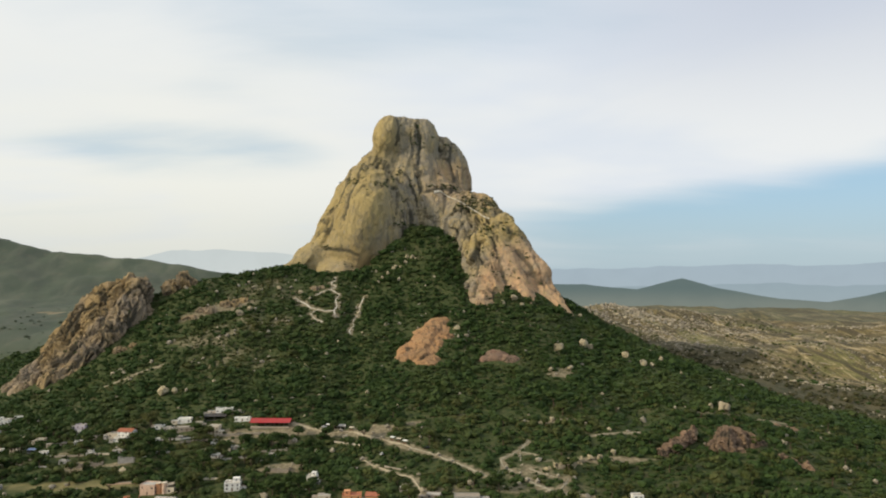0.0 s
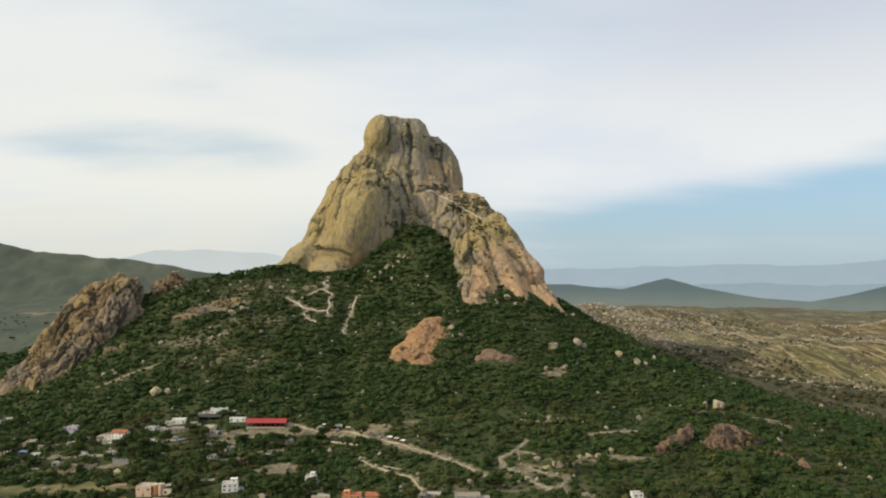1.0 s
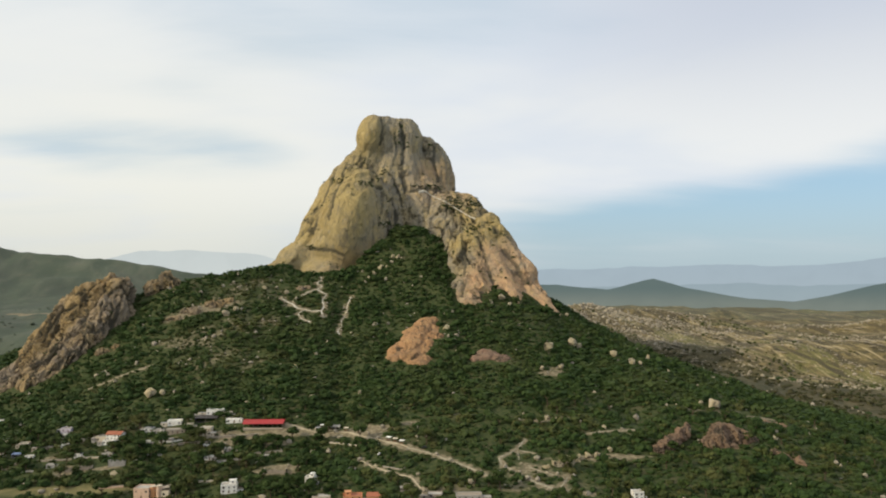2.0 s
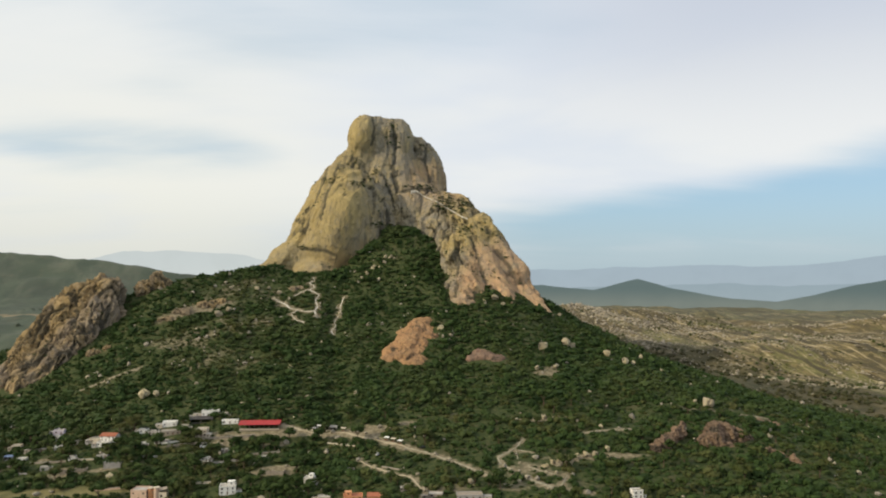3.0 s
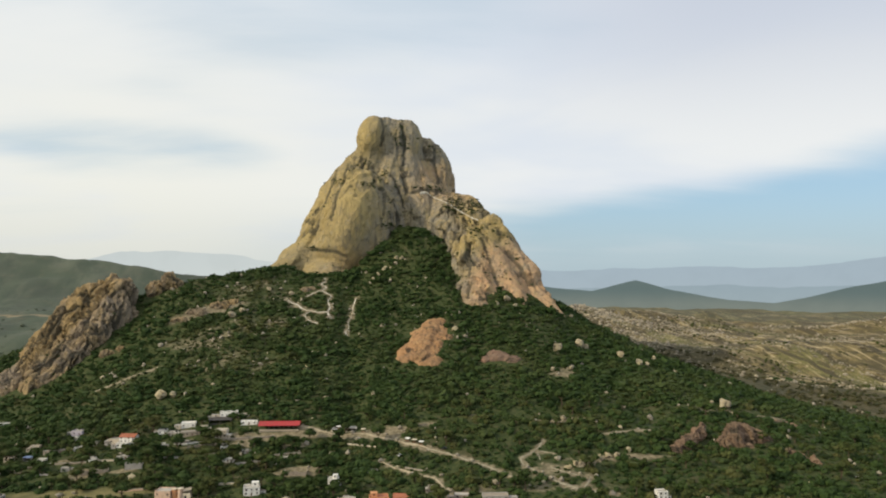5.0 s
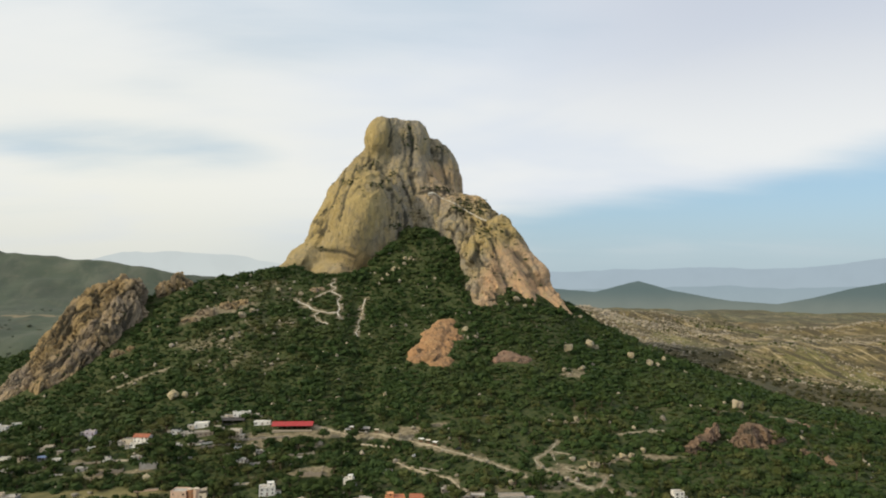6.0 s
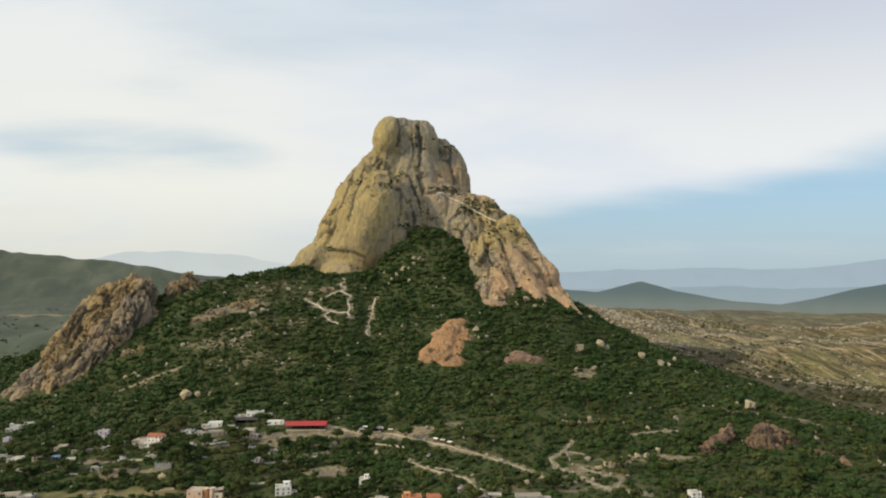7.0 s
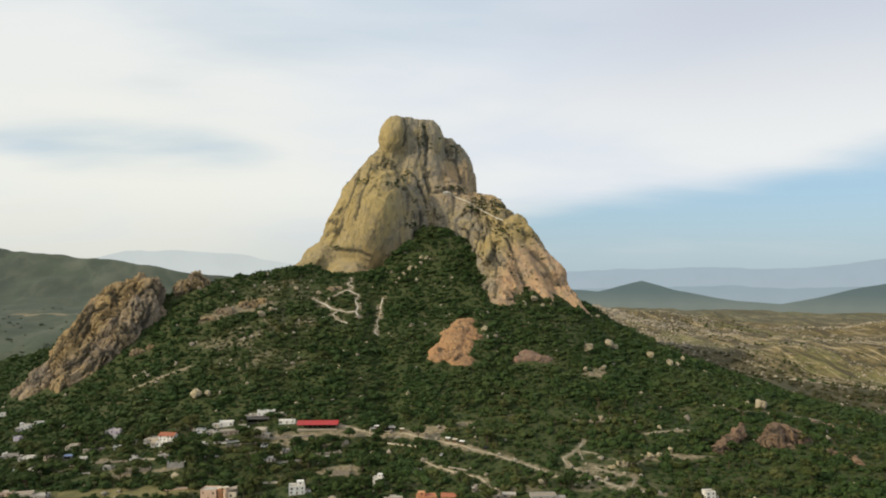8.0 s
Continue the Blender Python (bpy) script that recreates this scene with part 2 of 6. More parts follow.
M_PINK = plain_material("salmon_plaster", (0.62, 0.44, 0.32), (0.45, 0.32, 0.24), 0.5)
M_ORANGE = plain_material("orange_plaster", (0.62, 0.30, 0.14), (0.45, 0.25, 0.15), 0.5)
M_GREYW = plain_material("bare_concrete", (0.36, 0.34, 0.31), (0.22, 0.20, 0.18), 0.5)
M_BLOCK = plain_material("stone_masonry", (0.33, 0.28, 0.22), (0.20, 0.165, 0.13), 0.9, 0.95, 0.6)
M_LILAC = plain_material("lilac_plaster", (0.52, 0.47, 0.56), (0.38, 0.35, 0.40), 0.5)
M_BLUE = plain_material("blue_tarpaulin", (0.16, 0.22, 0.38), (0.24, 0.28, 0.36), 0.8, 0.5)
M_RED = plain_material("red_sheet_roof", (0.40, 0.042, 0.042), (0.30, 0.055, 0.05), 0.25, 0.5)
M_TILE = plain_material("clay_tiles", (0.40, 0.15, 0.085), (0.28, 0.12, 0.07), 0.8)
M_DARK = plain_material("dark_sheet", (0.055, 0.050, 0.048), (0.10, 0.085, 0.07), 0.5, 0.6)
M_SLABROOF = plain_material("roof_screed", (0.42, 0.39, 0.34), (0.33, 0.29, 0.25), 0.35)
M_FRAME = plain_material("window_frame_paint", (0.20, 0.16, 0.13), (0.12, 0.10, 0.09), 2.0, 0.6)
M_DOOR = plain_material("wooden_door", (0.17, 0.10, 0.06), (0.10, 0.06, 0.04), 2.0, 0.6)
M_TANK = plain_material("black_tank_plastic", (0.02, 0.02, 0.022), (0.04, 0.04, 0.04), 1.0, 0.4)
M_CARW = plain_material("white_car_paint", (0.5, 0.5, 0.5), (0.4, 0.38, 0.36), 1.0, 0.6)
M_CARD = plain_material("dark_car_paint", (0.03, 0.03, 0.035), (0.06, 0.055, 0.05), 1.0, 0.3)
M_TYRE = plain_material("tyre_rubber", (0.02, 0.02, 0.02), (0.05, 0.045, 0.04), 3.0, 0.9)
M_GLASS, _t, _b = material("window_glass", 0.08)
_b.inputs["Base Color"].default_value = (0.02, 0.025, 0.03, 1)
_b.inputs["Specular IOR Level"].default_value = 0.5


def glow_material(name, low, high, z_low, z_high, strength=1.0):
    """Far ranges many kilometres off, their haze put into a glowing colour."""
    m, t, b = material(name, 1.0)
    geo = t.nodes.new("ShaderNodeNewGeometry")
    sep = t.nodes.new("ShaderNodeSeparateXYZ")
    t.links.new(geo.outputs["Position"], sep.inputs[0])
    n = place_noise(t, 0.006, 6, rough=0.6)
    # haze tone painted by height, from foot to crest
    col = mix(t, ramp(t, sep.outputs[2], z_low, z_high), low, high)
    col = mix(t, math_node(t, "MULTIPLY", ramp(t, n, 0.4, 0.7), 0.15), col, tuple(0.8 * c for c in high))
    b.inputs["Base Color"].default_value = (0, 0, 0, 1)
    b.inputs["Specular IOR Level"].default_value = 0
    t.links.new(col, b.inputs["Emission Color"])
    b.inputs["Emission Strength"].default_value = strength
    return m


M_RANGE_A = glow_material("near_range_haze", (0.34, 0.415, 0.445), (0.305, 0.385, 0.43), -60, 150)
M_RANGE_B = glow_material("far_range_haze", (0.385, 0.465, 0.515), (0.375, 0.46, 0.52), -20, 230)
M_RANGE_W = glow_material("pale_range_haze", (0.62, 0.66, 0.64), (0.58, 0.63, 0.62), -20, 300)
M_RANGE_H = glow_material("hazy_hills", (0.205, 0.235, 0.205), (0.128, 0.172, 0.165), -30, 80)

# ---- terrain ----
def sstep(a, b, v):
    t = np.clip((v - a) / (b - a), 0, 1)
    return t * t * (3 - 2 * t)


def lattice(i, j, k, seed):
    """A repeatable random number, 0 to 1, for each whole-number place."""
    h = (i * 374761393 + j * 668265263 + k * 1640531513 + seed * 974634) & 0xFFFFFFFF
    h = ((h ^ (h >> 13)) * 1274126177) & 0xFFFFFFFF
    h = ((h ^ (h >> 16)) * 1911520717) & 0xFFFFFFFF
    return ((h ^ (h >> 15)) & 0xFFFFFF) / 16777215.0


def vnoise(x, y, z=None, seed=0):
    """Smooth value noise, -1 to 1."""
    fx, fy = np.floor(x), np.floor(y)
    i, j = fx.astype(np.int64), fy.astype(np.int64)
    a, b = x - fx, y - fy
    a, b = a * a * (3 - 2 * a), b * b * (3 - 2 * b)
    def plane(k):
        lo = lattice(i, j, k, seed) * (1 - a) + lattice(i + 1, j, k, seed) * a
        hi = lattice(i, j + 1, k, seed) * (1 - a) + lattice(i + 1, j + 1, k, seed) * a
        return lo * (1 - b) + hi * b
    if z is None:
        return plane(0) * 2 - 1
    fz = np.floor(z)
    k, c = fz.astype(np.int64), z - fz
    c = c * c * (3 - 2 * c)
    return (plane(k) * (1 - c) + plane(k + 1) * c) * 2 - 1


def fbm(x, y, z=None, size=1.0, octaves=4, seed=0, gain=0.5):
    s, amp, total = 0.0, 1.0, 0.0
    f = 1.0 / size
    for o in range(octaves):
        s = s + amp * vnoise(x * f + 17.3 * o, y * f - 9.1 * o, None if z is None else z * f + 5.7 * o, seed + o)
        total += amp
        amp *= gain
        f *= 2.03
    return s / total


def ridge(x, y, line, foot, length):
    """The height of a ridge along a polyline of (x, y, z), falling off on both sides to its foot."""
    best = np.full(np.shape(x), foot, float)
    for (ax, ay, az), (bx, by, bz) in zip(line, line[1:]):
        ex, ey = bx - ax, by - ay
        t = np.clip(((x - ax) * ex + (y - ay) * ey) / (ex * ex + ey * ey), 0, 1)
        d = np.hypot(x - ax - t * ex, y - ay - t * ey)
        d = np.sqrt(d * d + 300.0) - 17.3
        best = np.maximum(best, foot + (az + t * (bz - az) - foot) * np.exp(-d / length))
    return best


HILL = [(-430, 860, 60), (-349, 855, 128), (-270, 860, 146), (-195, 900, 168), (-28, 960, 225), (60, 905, 183), (148, 850, 116),
        (262, 745, 62), (350, 690, 38), (480, 600, 0), (640, 480, -20)]
LEFT_RANGE = [(-2600, 2500, 420), (-1800, 2300, 340), (-1348, 2200, 265), (-1180, 2200, 218), (-960, 2200, 203), (-712, 2220, 162), (-500, 2300, 138), (-150, 2500, 95)]


CREST_A = [(250, 1480, 96), (414, 1660, 86), (560, 1690, 62), (675, 1704, 48), (800, 1650, 28)]
CREST_B = [(880, 1560, 46), (1000, 1480, 64), (1250, 1450, 84), (1500, 1500, 90)]
FAR_KNOLL = [(980, 2600, -12), (1110, 2600, 26), (1160, 2620, 12), (1300, 2560, -8)]


def plain(x, y):
    right = -32 + 62 * sstep(1040, 1300, y + 0.08 * (x - 600)) - 63 * sstep(1750, 2500, y)
    left = 18 + 66 * sstep(950, 1450, y) - 95 * sstep(2400, 3200, y)
    w = sstep(-250, 250, x)
    near = -8 + 0 * x
    w2 = sstep(300, 900, y)
    return near * (1 - w2) + w2 * (left * (1 - w) + right * w)


def base_height(x, y):
    p = plain(x, y)
    h = ridge(x, y, HILL, -26.0, 290.0)
    back = sstep(900, 1250, y) * sstep(60, 300, np.hypot((x + 40) * 0.8, y - 930))
    h = h * (1 - back) + (-60) * back
    k = 8.0
    z = k * np.logaddexp(p / k, h / k)
    z = k * np.logaddexp(z / k, ridge(x, y, LEFT_RANGE, -60.0, 620.0) / k)
    for line, fall in ((CREST_A, 330.0), (CREST_B, 260.0), (FAR_KNOLL, 130.0)):
        z = k * np.logaddexp(z / k, ridge(x, y, line, -45.0, fall) / k)
    return z


KNOLLS = (
    (-3, -7, -7, 5, -7, -1, -5),
    (2, -3, -4, 0, -2, 11, -3),
    (-26, -6, 1, 2, -4, 8, -15),
    (-27, 20, 4, 6, -5, -0, -7),
    (4, 14, -27, 5, -1, -16, -3),
)


GULLIES = [([(-98, 938), (-125, 940), (-160, 945)], 30.0, 19.0), ([(-108, 908), (-128, 908), (-150, 912)], 20.0, 17.0), ([(10, 905), (26, 850), (36, 812)], 5.0, 12.0), ([(50, 806), (110, 812)], 4.0, 12.0),
           ([(-84, 905), (-97, 850), (-97, 765), (-88, 690), (-86, 640), (-78, 600)], 4.5, 12.0), ([(-330, 820), (-320, 760), (-345, 700)], 6.0, 16.0),
           ([(150, 790), (160, 720), (150, 640), (158, 580)], 4.0, 16.0), ([(-190, 800), (-170, 730), (-175, 660)], 4.0, 14.0), ([(30, 790), (45, 740), (20, 660)], 3.5, 14.0)]


def line_distance(x, y, line):
    d = np.full(np.shape(x), 1e9)
    for (ax, ay), (bx, by) in zip(line, line[1:]):
        ex, ey = bx - ax, by - ay
        t = np.clip(((x - ax) * ex + (y - ay) * ey) / (ex * ex + ey * ey), 0, 1)
        d = np.minimum(d, np.hypot(x - ax - t * ex, y - ay - t * ey))
    return d


def height(x, y):
    """The ground's height: ridges, plain, broad knolls and rough ground."""
    x, y = np.asarray(x, float), np.asarray(y, float)
    z = base_height(x, y)
    for r, row in enumerate(KNOLLS):
        for c, amp in enumerate(row):
            z = z + amp * np.exp(-((x + 420 - 140 * c) ** 2 + (y - 420 - 120 * r) ** 2) / 26450.0)
    for line, depth, wide in GULLIES:
        z = z - depth * np.exp(-(line_distance(x, y, line) / wide) ** 2)
    slope = sstep(610, 690, y) * sstep(1100, 950, y)
    z = z + 2.6 * slope * fbm(x + 0.25 * y, y * 0.55, None, 38.0, 3, 15)
    far = sstep(950, 1500, np.hypot(x, y))
    z = z + (1.4 + 5.5 * far) * fbm(x, y, None, 60.0, 3, 11) + (3 + 14 * far) * far * fbm(x, y, None, 210.0, 3, 21)
    return z


# ---- building helpers ----
def fast_mesh(name, verts, faces, mat, smooth=False):
    """A mesh from arrays; all faces have the same number of corners."""
    me = bpy.data.meshes.new(name)
    n, k = faces.shape
    me.vertices.add(len(verts))
    me.vertices.foreach_set("co", np.asarray(verts, np.float32).ravel())
    me.loops.add(n * k)
    me.loops.foreach_set("vertex_index", np.asarray(faces, np.int32).ravel())
    me.polygons.add(n)
    me.polygons.foreach_set("loop_start", np.arange(0, n * k, k, dtype=np.int32))
    me.polygons.foreach_set("use_smooth", np.full(n, smooth))
    me.materials.append(mat)
    me.update(calc_edges=True)
    return me


def set_values(me, name, values):
    a = me.attributes.new(name, "FLOAT", "POINT")
    a.data.foreach_set("value", np.asarray(values, np.float32))


def part(name, bm, mat, parent, label=""):
    """One mesh from a bmesh under a thing or a part."""
    me = bpy.data.meshes.new(name)
    bm.to_mesh(me)
    bm.free()
    me.materials.append(mat)
    ob = new(name, me)
    ob.parent = parent
    return tagged(ob, label=label)


def thing(name, x, y, z, turn, label, category, group=""):
    ob = new(name)
    ob.empty_display_size = 1.0
    ob.matrix_basis = pose(x, y, z, 0, 0, turn)
    return tagged(ob, label=label, category=category, group=group)


def box(bm, cx, cy, cz, sx, sy, sz, m=None):
    """A box by its middle and sizes."""
    mat = Matrix.Translation((cx, cy, cz)) @ Matrix.Diagonal((sx, sy, sz, 1))
    return bmesh.ops.create_cube(bm, size=1, matrix=mat if m is None else m @ mat)["verts"]


def bevel_all(bm, width):
    bmesh.ops.bevel(bm, geom=list(bm.edges), offset=width, segments=1, affect="EDGES")
    return bm


# ---- the plan of open ground: x, y, half length, half width, turn, bareness ----
OPEN_A = [(-722, 1392, 70, 11, -16, 0.75), (-560, 1400, 60, 5, -4, 0.7), (-245, 792, 42, 9, 24, 0.85), (-140, 577, 42, 7, 0, 0.75), (-58, 569, 26, 7, -2, 0.9), (-22, 575, 9, 4, 0, 0.85),
          (-100, 576, 16, 4, -20, 0.9), (82, 572, 20, 4, 2, 0.9), (112, 510, 38, 5, 3, 0.62), (62, 488, 24, 15, 0, 0.42), (-312, 696, 50, 26, 10, 0.25),
          (-205, 700, 50, 28, 0, 0.36), (-205, 825, 65, 34, 20, 0.32), (-230, 745, 46, 18, 15, 0.42), (-160, 820, 24, 14, 0, 0.35), (-190, 770, 40, 16, 10, 0.36), (-264, 538, 24, 5, 8, 0.6), (-53, 566, 13, 11, 0, 1.0), (-88, 572, 22, 4, -14, 0.85)]
OPEN_B = [(-230, 745, 40, 14, 15, 0.4), (-160, 820, 24, 14, 0, 0.35), (230, 600, 30, 8, 0, 0.35),
          (266, 592, 22, 3, 8, 0.7), (300, 586, 16, 3, 12, 0.7), (106, 661, 13, 4, 0, 0.8), (290, 770, 40, 5, -20, 0.5), (-15, 770, 34, 12, 0, 0.2), (40, 470, 60, 7, 0, 0.4), (-117, 521, 18, 5, 0, 0.5),
          (20, 585, 12, 3, 0, 0.5), (115, 670, 12, 5, 0, 0.6)]
# trodden yards and terraces between the houses
YARDS = [(-245, 541, 16, 4, 5, 0.62), (-275, 546, 10, 4, 0, 0.6), (-325, 553, 14, 3, 0, 0.6), (-157, 567, 20, 5, 0, 0.8), (-123, 562, 12, 3, 0, 0.7), (-200, 570, 16, 3, 0, 0.6),
         (-110, 527, 18, 4, 0, 0.7), (-175, 540, 14, 3, 5, 0.55), (-290, 566, 14, 3, -5, 0.55), (-350, 604, 12, 3, 0, 0.5), (-150, 520, 10, 3, 0, 0.5), (-215, 580, 12, 3, 0, 0.6)]
OPEN = OPEN_A + OPEN_B + YARDS
STEPS = [  # width, line
    (2.1, [(-168, 825), (-160, 817), (-154, 813), (-147, 803), (-139, 801), (-131, 795), (-120, 796)]),
    (1.9, [(-139, 800), (-145, 792), (-141, 785), (-137, 777), (-128, 772)]),
    (1.7, [(-130, 874), (-128, 866), (-134, 858), (-125, 850), (-132, 843), (-119, 832)]),
    (1.5, [(-132, 843), (-141, 838), (-147, 830)]),
    (1.6, [(-119, 832), (-122, 820), (-117, 808), (-120, 796), (-114, 780)]),
    (1.8, [(-91, 834), (-94, 815), (-92, 801), (-97, 785), (-95, 770), (-99, 760), (-95, 752)]),
]
ROADS = [
    (2.6, [(-122, 590), (-106, 581), (-90, 573), (-74, 571), (-60, 562), (-42, 549), (-24, 535)]),
    (1.3, [(-57, 524), (-50, 514), (-33, 498), (-21, 490), (-15, 474), (-12, 455)]),
]
TRACKS = [
    (1.8, [(-24, 535), (-14, 527), (2, 515), (18, 500), (30, 484)]),
    (1.6, [(64, 541), (57, 530), (51, 521), (40, 512), (41, 501), (48, 492)]),
    (1.1, [(55, 522), (54, 508)]),
    (1.1, [(57, 523), (66, 518)]),
    (1.4, [(59, 497), (67, 489), (76, 484)]),
    (2.4, [(57, 480), (64, 471), (73, 465), (82, 463), (93, 460)]),
    (1.3, [(73, 465), (78, 473), (83, 484)]),
    (1.7, [(318, 852), (319, 816), (318, 781), (309, 745), (298, 712)]),
    (1.0, [(112, 547), (122, 549), (135, 553), (150, 555)]),
    (0.55, [(-320, 686), (-302, 691), (-286, 697), (-268, 703)]),
]
TRAILS = STEPS + ROADS + TRACKS


def openness(x, y):
    """0 where the scrub is closed, 1 on bare ground."""
    v = np.zeros(np.shape(x))
    for cx, cy, a, b, turn, amount in OPEN:
        c, s = math.cos(radians(turn)), math.sin(radians(turn))
        u, w = ((x - cx) * c + (y - cy) * s) / a, ((y - cy) * c - (x - cx) * s) / b
        v = np.maximum(v, amount * sstep(1.35, 0.55, np.hypot(u, w) + 0.55 * fbm(x, y, None, 9.0, 3, 51)))
    for width, line in TRAILS:
        v = np.maximum(v, 0.9 * sstep(width * 0.5 + (4.0 if width > 2.5 else 3.2 if width > 1.65 else 2.2), width * 0.5 + 0.5, line_distance(x, y, line)))
    return v


def meadow_at(x, y):
    u = np.hypot((x + 262) / 50 + (y - 511) * 0.008, (y - 511) / 7.0)
    return sstep(1.3, 0.75, u + 0.3 * fbm(x, y, None, 12.0, 2, 61))


def dryness(x, y):
    """The dry rocky plain behind the right shoulder of the hill."""
    edge = 90 * fbm(x, y, None, 160.0, 3, 71)
    far_side = sstep(1040, 1150, y + 0.35 * (x - 480) + edge + 230 * sstep(540, 640, x)) * sstep(120, 330, x + 0.25 * edge)
    return np.maximum(far_side, 0.7 * sstep(395, 490, x + 0.6 * edge) * sstep(690, 760, y))


def shaded_hollow(x, y):
    """The dark brown hollow between the shoulder and the plain, its shadow painted in."""
    edge = 120 * fbm(x + 0.6 * y, y, None, 110.0, 4, 73)
    start = 722 + 72 * np.exp(np.clip((345 - x) / 30, -3, 3))
    return sstep(-15, 45, y - start + 0.4 * edge) * sstep(250, 320, x) * sstep(1430, 1250, y + 0.40 * (x - 480) + 0.8 * edge) * (1 - 0.85 * sstep(520, 590, x + 0.45 * edge))


# ---- the ground: one sheet out to the horizon ----
def build_ground():
    rows = np.concatenate([np.arange(-520, 400, 23.0), np.arange(400, 960, 2.5), np.arange(960, 1800, 6.0), 1800 * (4820 / 1800) ** np.linspace(0, 1, 110)])
    u = np.linspace(-1, 1, 401)
    wide = np.minimum(520 + 0.82 * np.maximum(rows, 0), np.sqrt(np.maximum(4850.0 ** 2 - rows ** 2, 1e4)))
    y = np.repeat(rows[:, None], len(u), 1)
    x = wide[:, None] * u[None]
    z = height(x, y)
    n, m = x.shape
    q = np.arange(n * m).reshape(n, m)
    faces = np.stack([q[:-1, :-1], q[:-1, 1:], q[1:, 1:], q[1:, :-1]], -1).reshape(-1, 4)
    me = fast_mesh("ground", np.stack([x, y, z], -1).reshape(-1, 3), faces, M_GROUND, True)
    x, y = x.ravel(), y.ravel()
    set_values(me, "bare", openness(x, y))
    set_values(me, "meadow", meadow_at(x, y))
    set_values(me, "shaded_hollow", shaded_hollow(x, y))
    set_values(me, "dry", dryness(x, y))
    # where the haze-tinted distant ground colour applies
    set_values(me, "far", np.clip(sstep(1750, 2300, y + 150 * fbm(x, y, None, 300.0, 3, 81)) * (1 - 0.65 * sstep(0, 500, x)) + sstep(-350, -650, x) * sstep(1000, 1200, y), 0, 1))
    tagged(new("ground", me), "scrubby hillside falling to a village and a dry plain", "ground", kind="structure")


build_ground()


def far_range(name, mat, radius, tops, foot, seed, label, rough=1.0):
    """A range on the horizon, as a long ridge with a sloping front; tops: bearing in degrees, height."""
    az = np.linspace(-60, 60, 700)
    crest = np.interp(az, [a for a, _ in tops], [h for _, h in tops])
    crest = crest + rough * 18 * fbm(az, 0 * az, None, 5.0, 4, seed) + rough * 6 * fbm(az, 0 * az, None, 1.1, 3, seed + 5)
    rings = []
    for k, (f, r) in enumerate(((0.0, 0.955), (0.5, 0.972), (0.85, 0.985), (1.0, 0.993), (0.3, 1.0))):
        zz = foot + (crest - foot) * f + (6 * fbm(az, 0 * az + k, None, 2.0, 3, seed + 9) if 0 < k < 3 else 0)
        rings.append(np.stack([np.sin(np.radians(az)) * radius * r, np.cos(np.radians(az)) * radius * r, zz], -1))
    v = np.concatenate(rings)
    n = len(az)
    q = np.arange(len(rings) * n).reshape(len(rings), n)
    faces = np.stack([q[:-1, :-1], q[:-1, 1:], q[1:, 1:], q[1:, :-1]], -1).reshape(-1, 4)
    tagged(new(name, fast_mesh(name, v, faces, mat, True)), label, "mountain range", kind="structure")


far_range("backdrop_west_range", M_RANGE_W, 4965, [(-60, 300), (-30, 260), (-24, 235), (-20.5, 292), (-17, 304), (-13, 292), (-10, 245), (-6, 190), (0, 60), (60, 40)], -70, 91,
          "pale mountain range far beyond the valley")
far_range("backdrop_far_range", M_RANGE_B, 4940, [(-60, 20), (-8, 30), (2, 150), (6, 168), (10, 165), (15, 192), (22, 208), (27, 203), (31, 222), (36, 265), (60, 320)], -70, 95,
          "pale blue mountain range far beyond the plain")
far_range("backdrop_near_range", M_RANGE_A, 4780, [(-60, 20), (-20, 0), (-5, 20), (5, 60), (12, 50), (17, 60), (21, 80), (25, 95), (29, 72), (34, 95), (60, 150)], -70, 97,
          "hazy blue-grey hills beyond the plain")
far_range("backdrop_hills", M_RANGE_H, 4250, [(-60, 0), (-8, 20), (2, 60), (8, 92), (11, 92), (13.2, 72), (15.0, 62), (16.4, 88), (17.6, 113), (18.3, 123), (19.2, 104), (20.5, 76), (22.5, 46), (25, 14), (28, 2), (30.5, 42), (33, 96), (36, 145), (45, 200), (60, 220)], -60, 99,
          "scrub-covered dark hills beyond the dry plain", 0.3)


# ---- rock bodies: rounded lobes melted together ----
def lobe_distance(x, y, z, lobe):
    if lobe[0] == "egg":
        _, cx, cy, cz, rx, ry, rz, lean = lobe
        c, s = math.cos(radians(lean)), math.sin(radians(lean))
        u, w = (x - cx) * c - (z - cz) * s, (x - cx) * s + (z - cz) * c
        k = np.sqrt((u / rx) ** 2 + ((y - cy) / ry) ** 2 + (w / rz) ** 2)
        return (k - 1) * min(rx, ry, rz) * 0.5 + (k - 1) * (rx + ry + rz) / 6
    _, ax, ay, az, ra, bx, by, bz, rb = lobe
    ex, ey, ez = bx - ax, by - ay, bz - az
    t = np.clip(((x - ax) * ex + (y - ay) * ey + (z - az) * ez) / (ex * ex + ey * ey + ez * ez), 0, 1)
    return np.sqrt((x - ax - t * ex) ** 2 + (y - ay - t * ey) ** 2 + (z - az - t * ez) ** 2) - (ra + t * (rb - ra))


def melt(x, y, z, lobes, k):
    d = None
    for lobe in lobes:
        e = lobe_distance(x, y, z, lobe)
        if d is None:
            d = e
        else:
            h = np.clip(0.5 + 0.5 * (d - e) / k, 0, 1)
            d = d * (1 - h) + e * h - k * h * (1 - h)
    return d


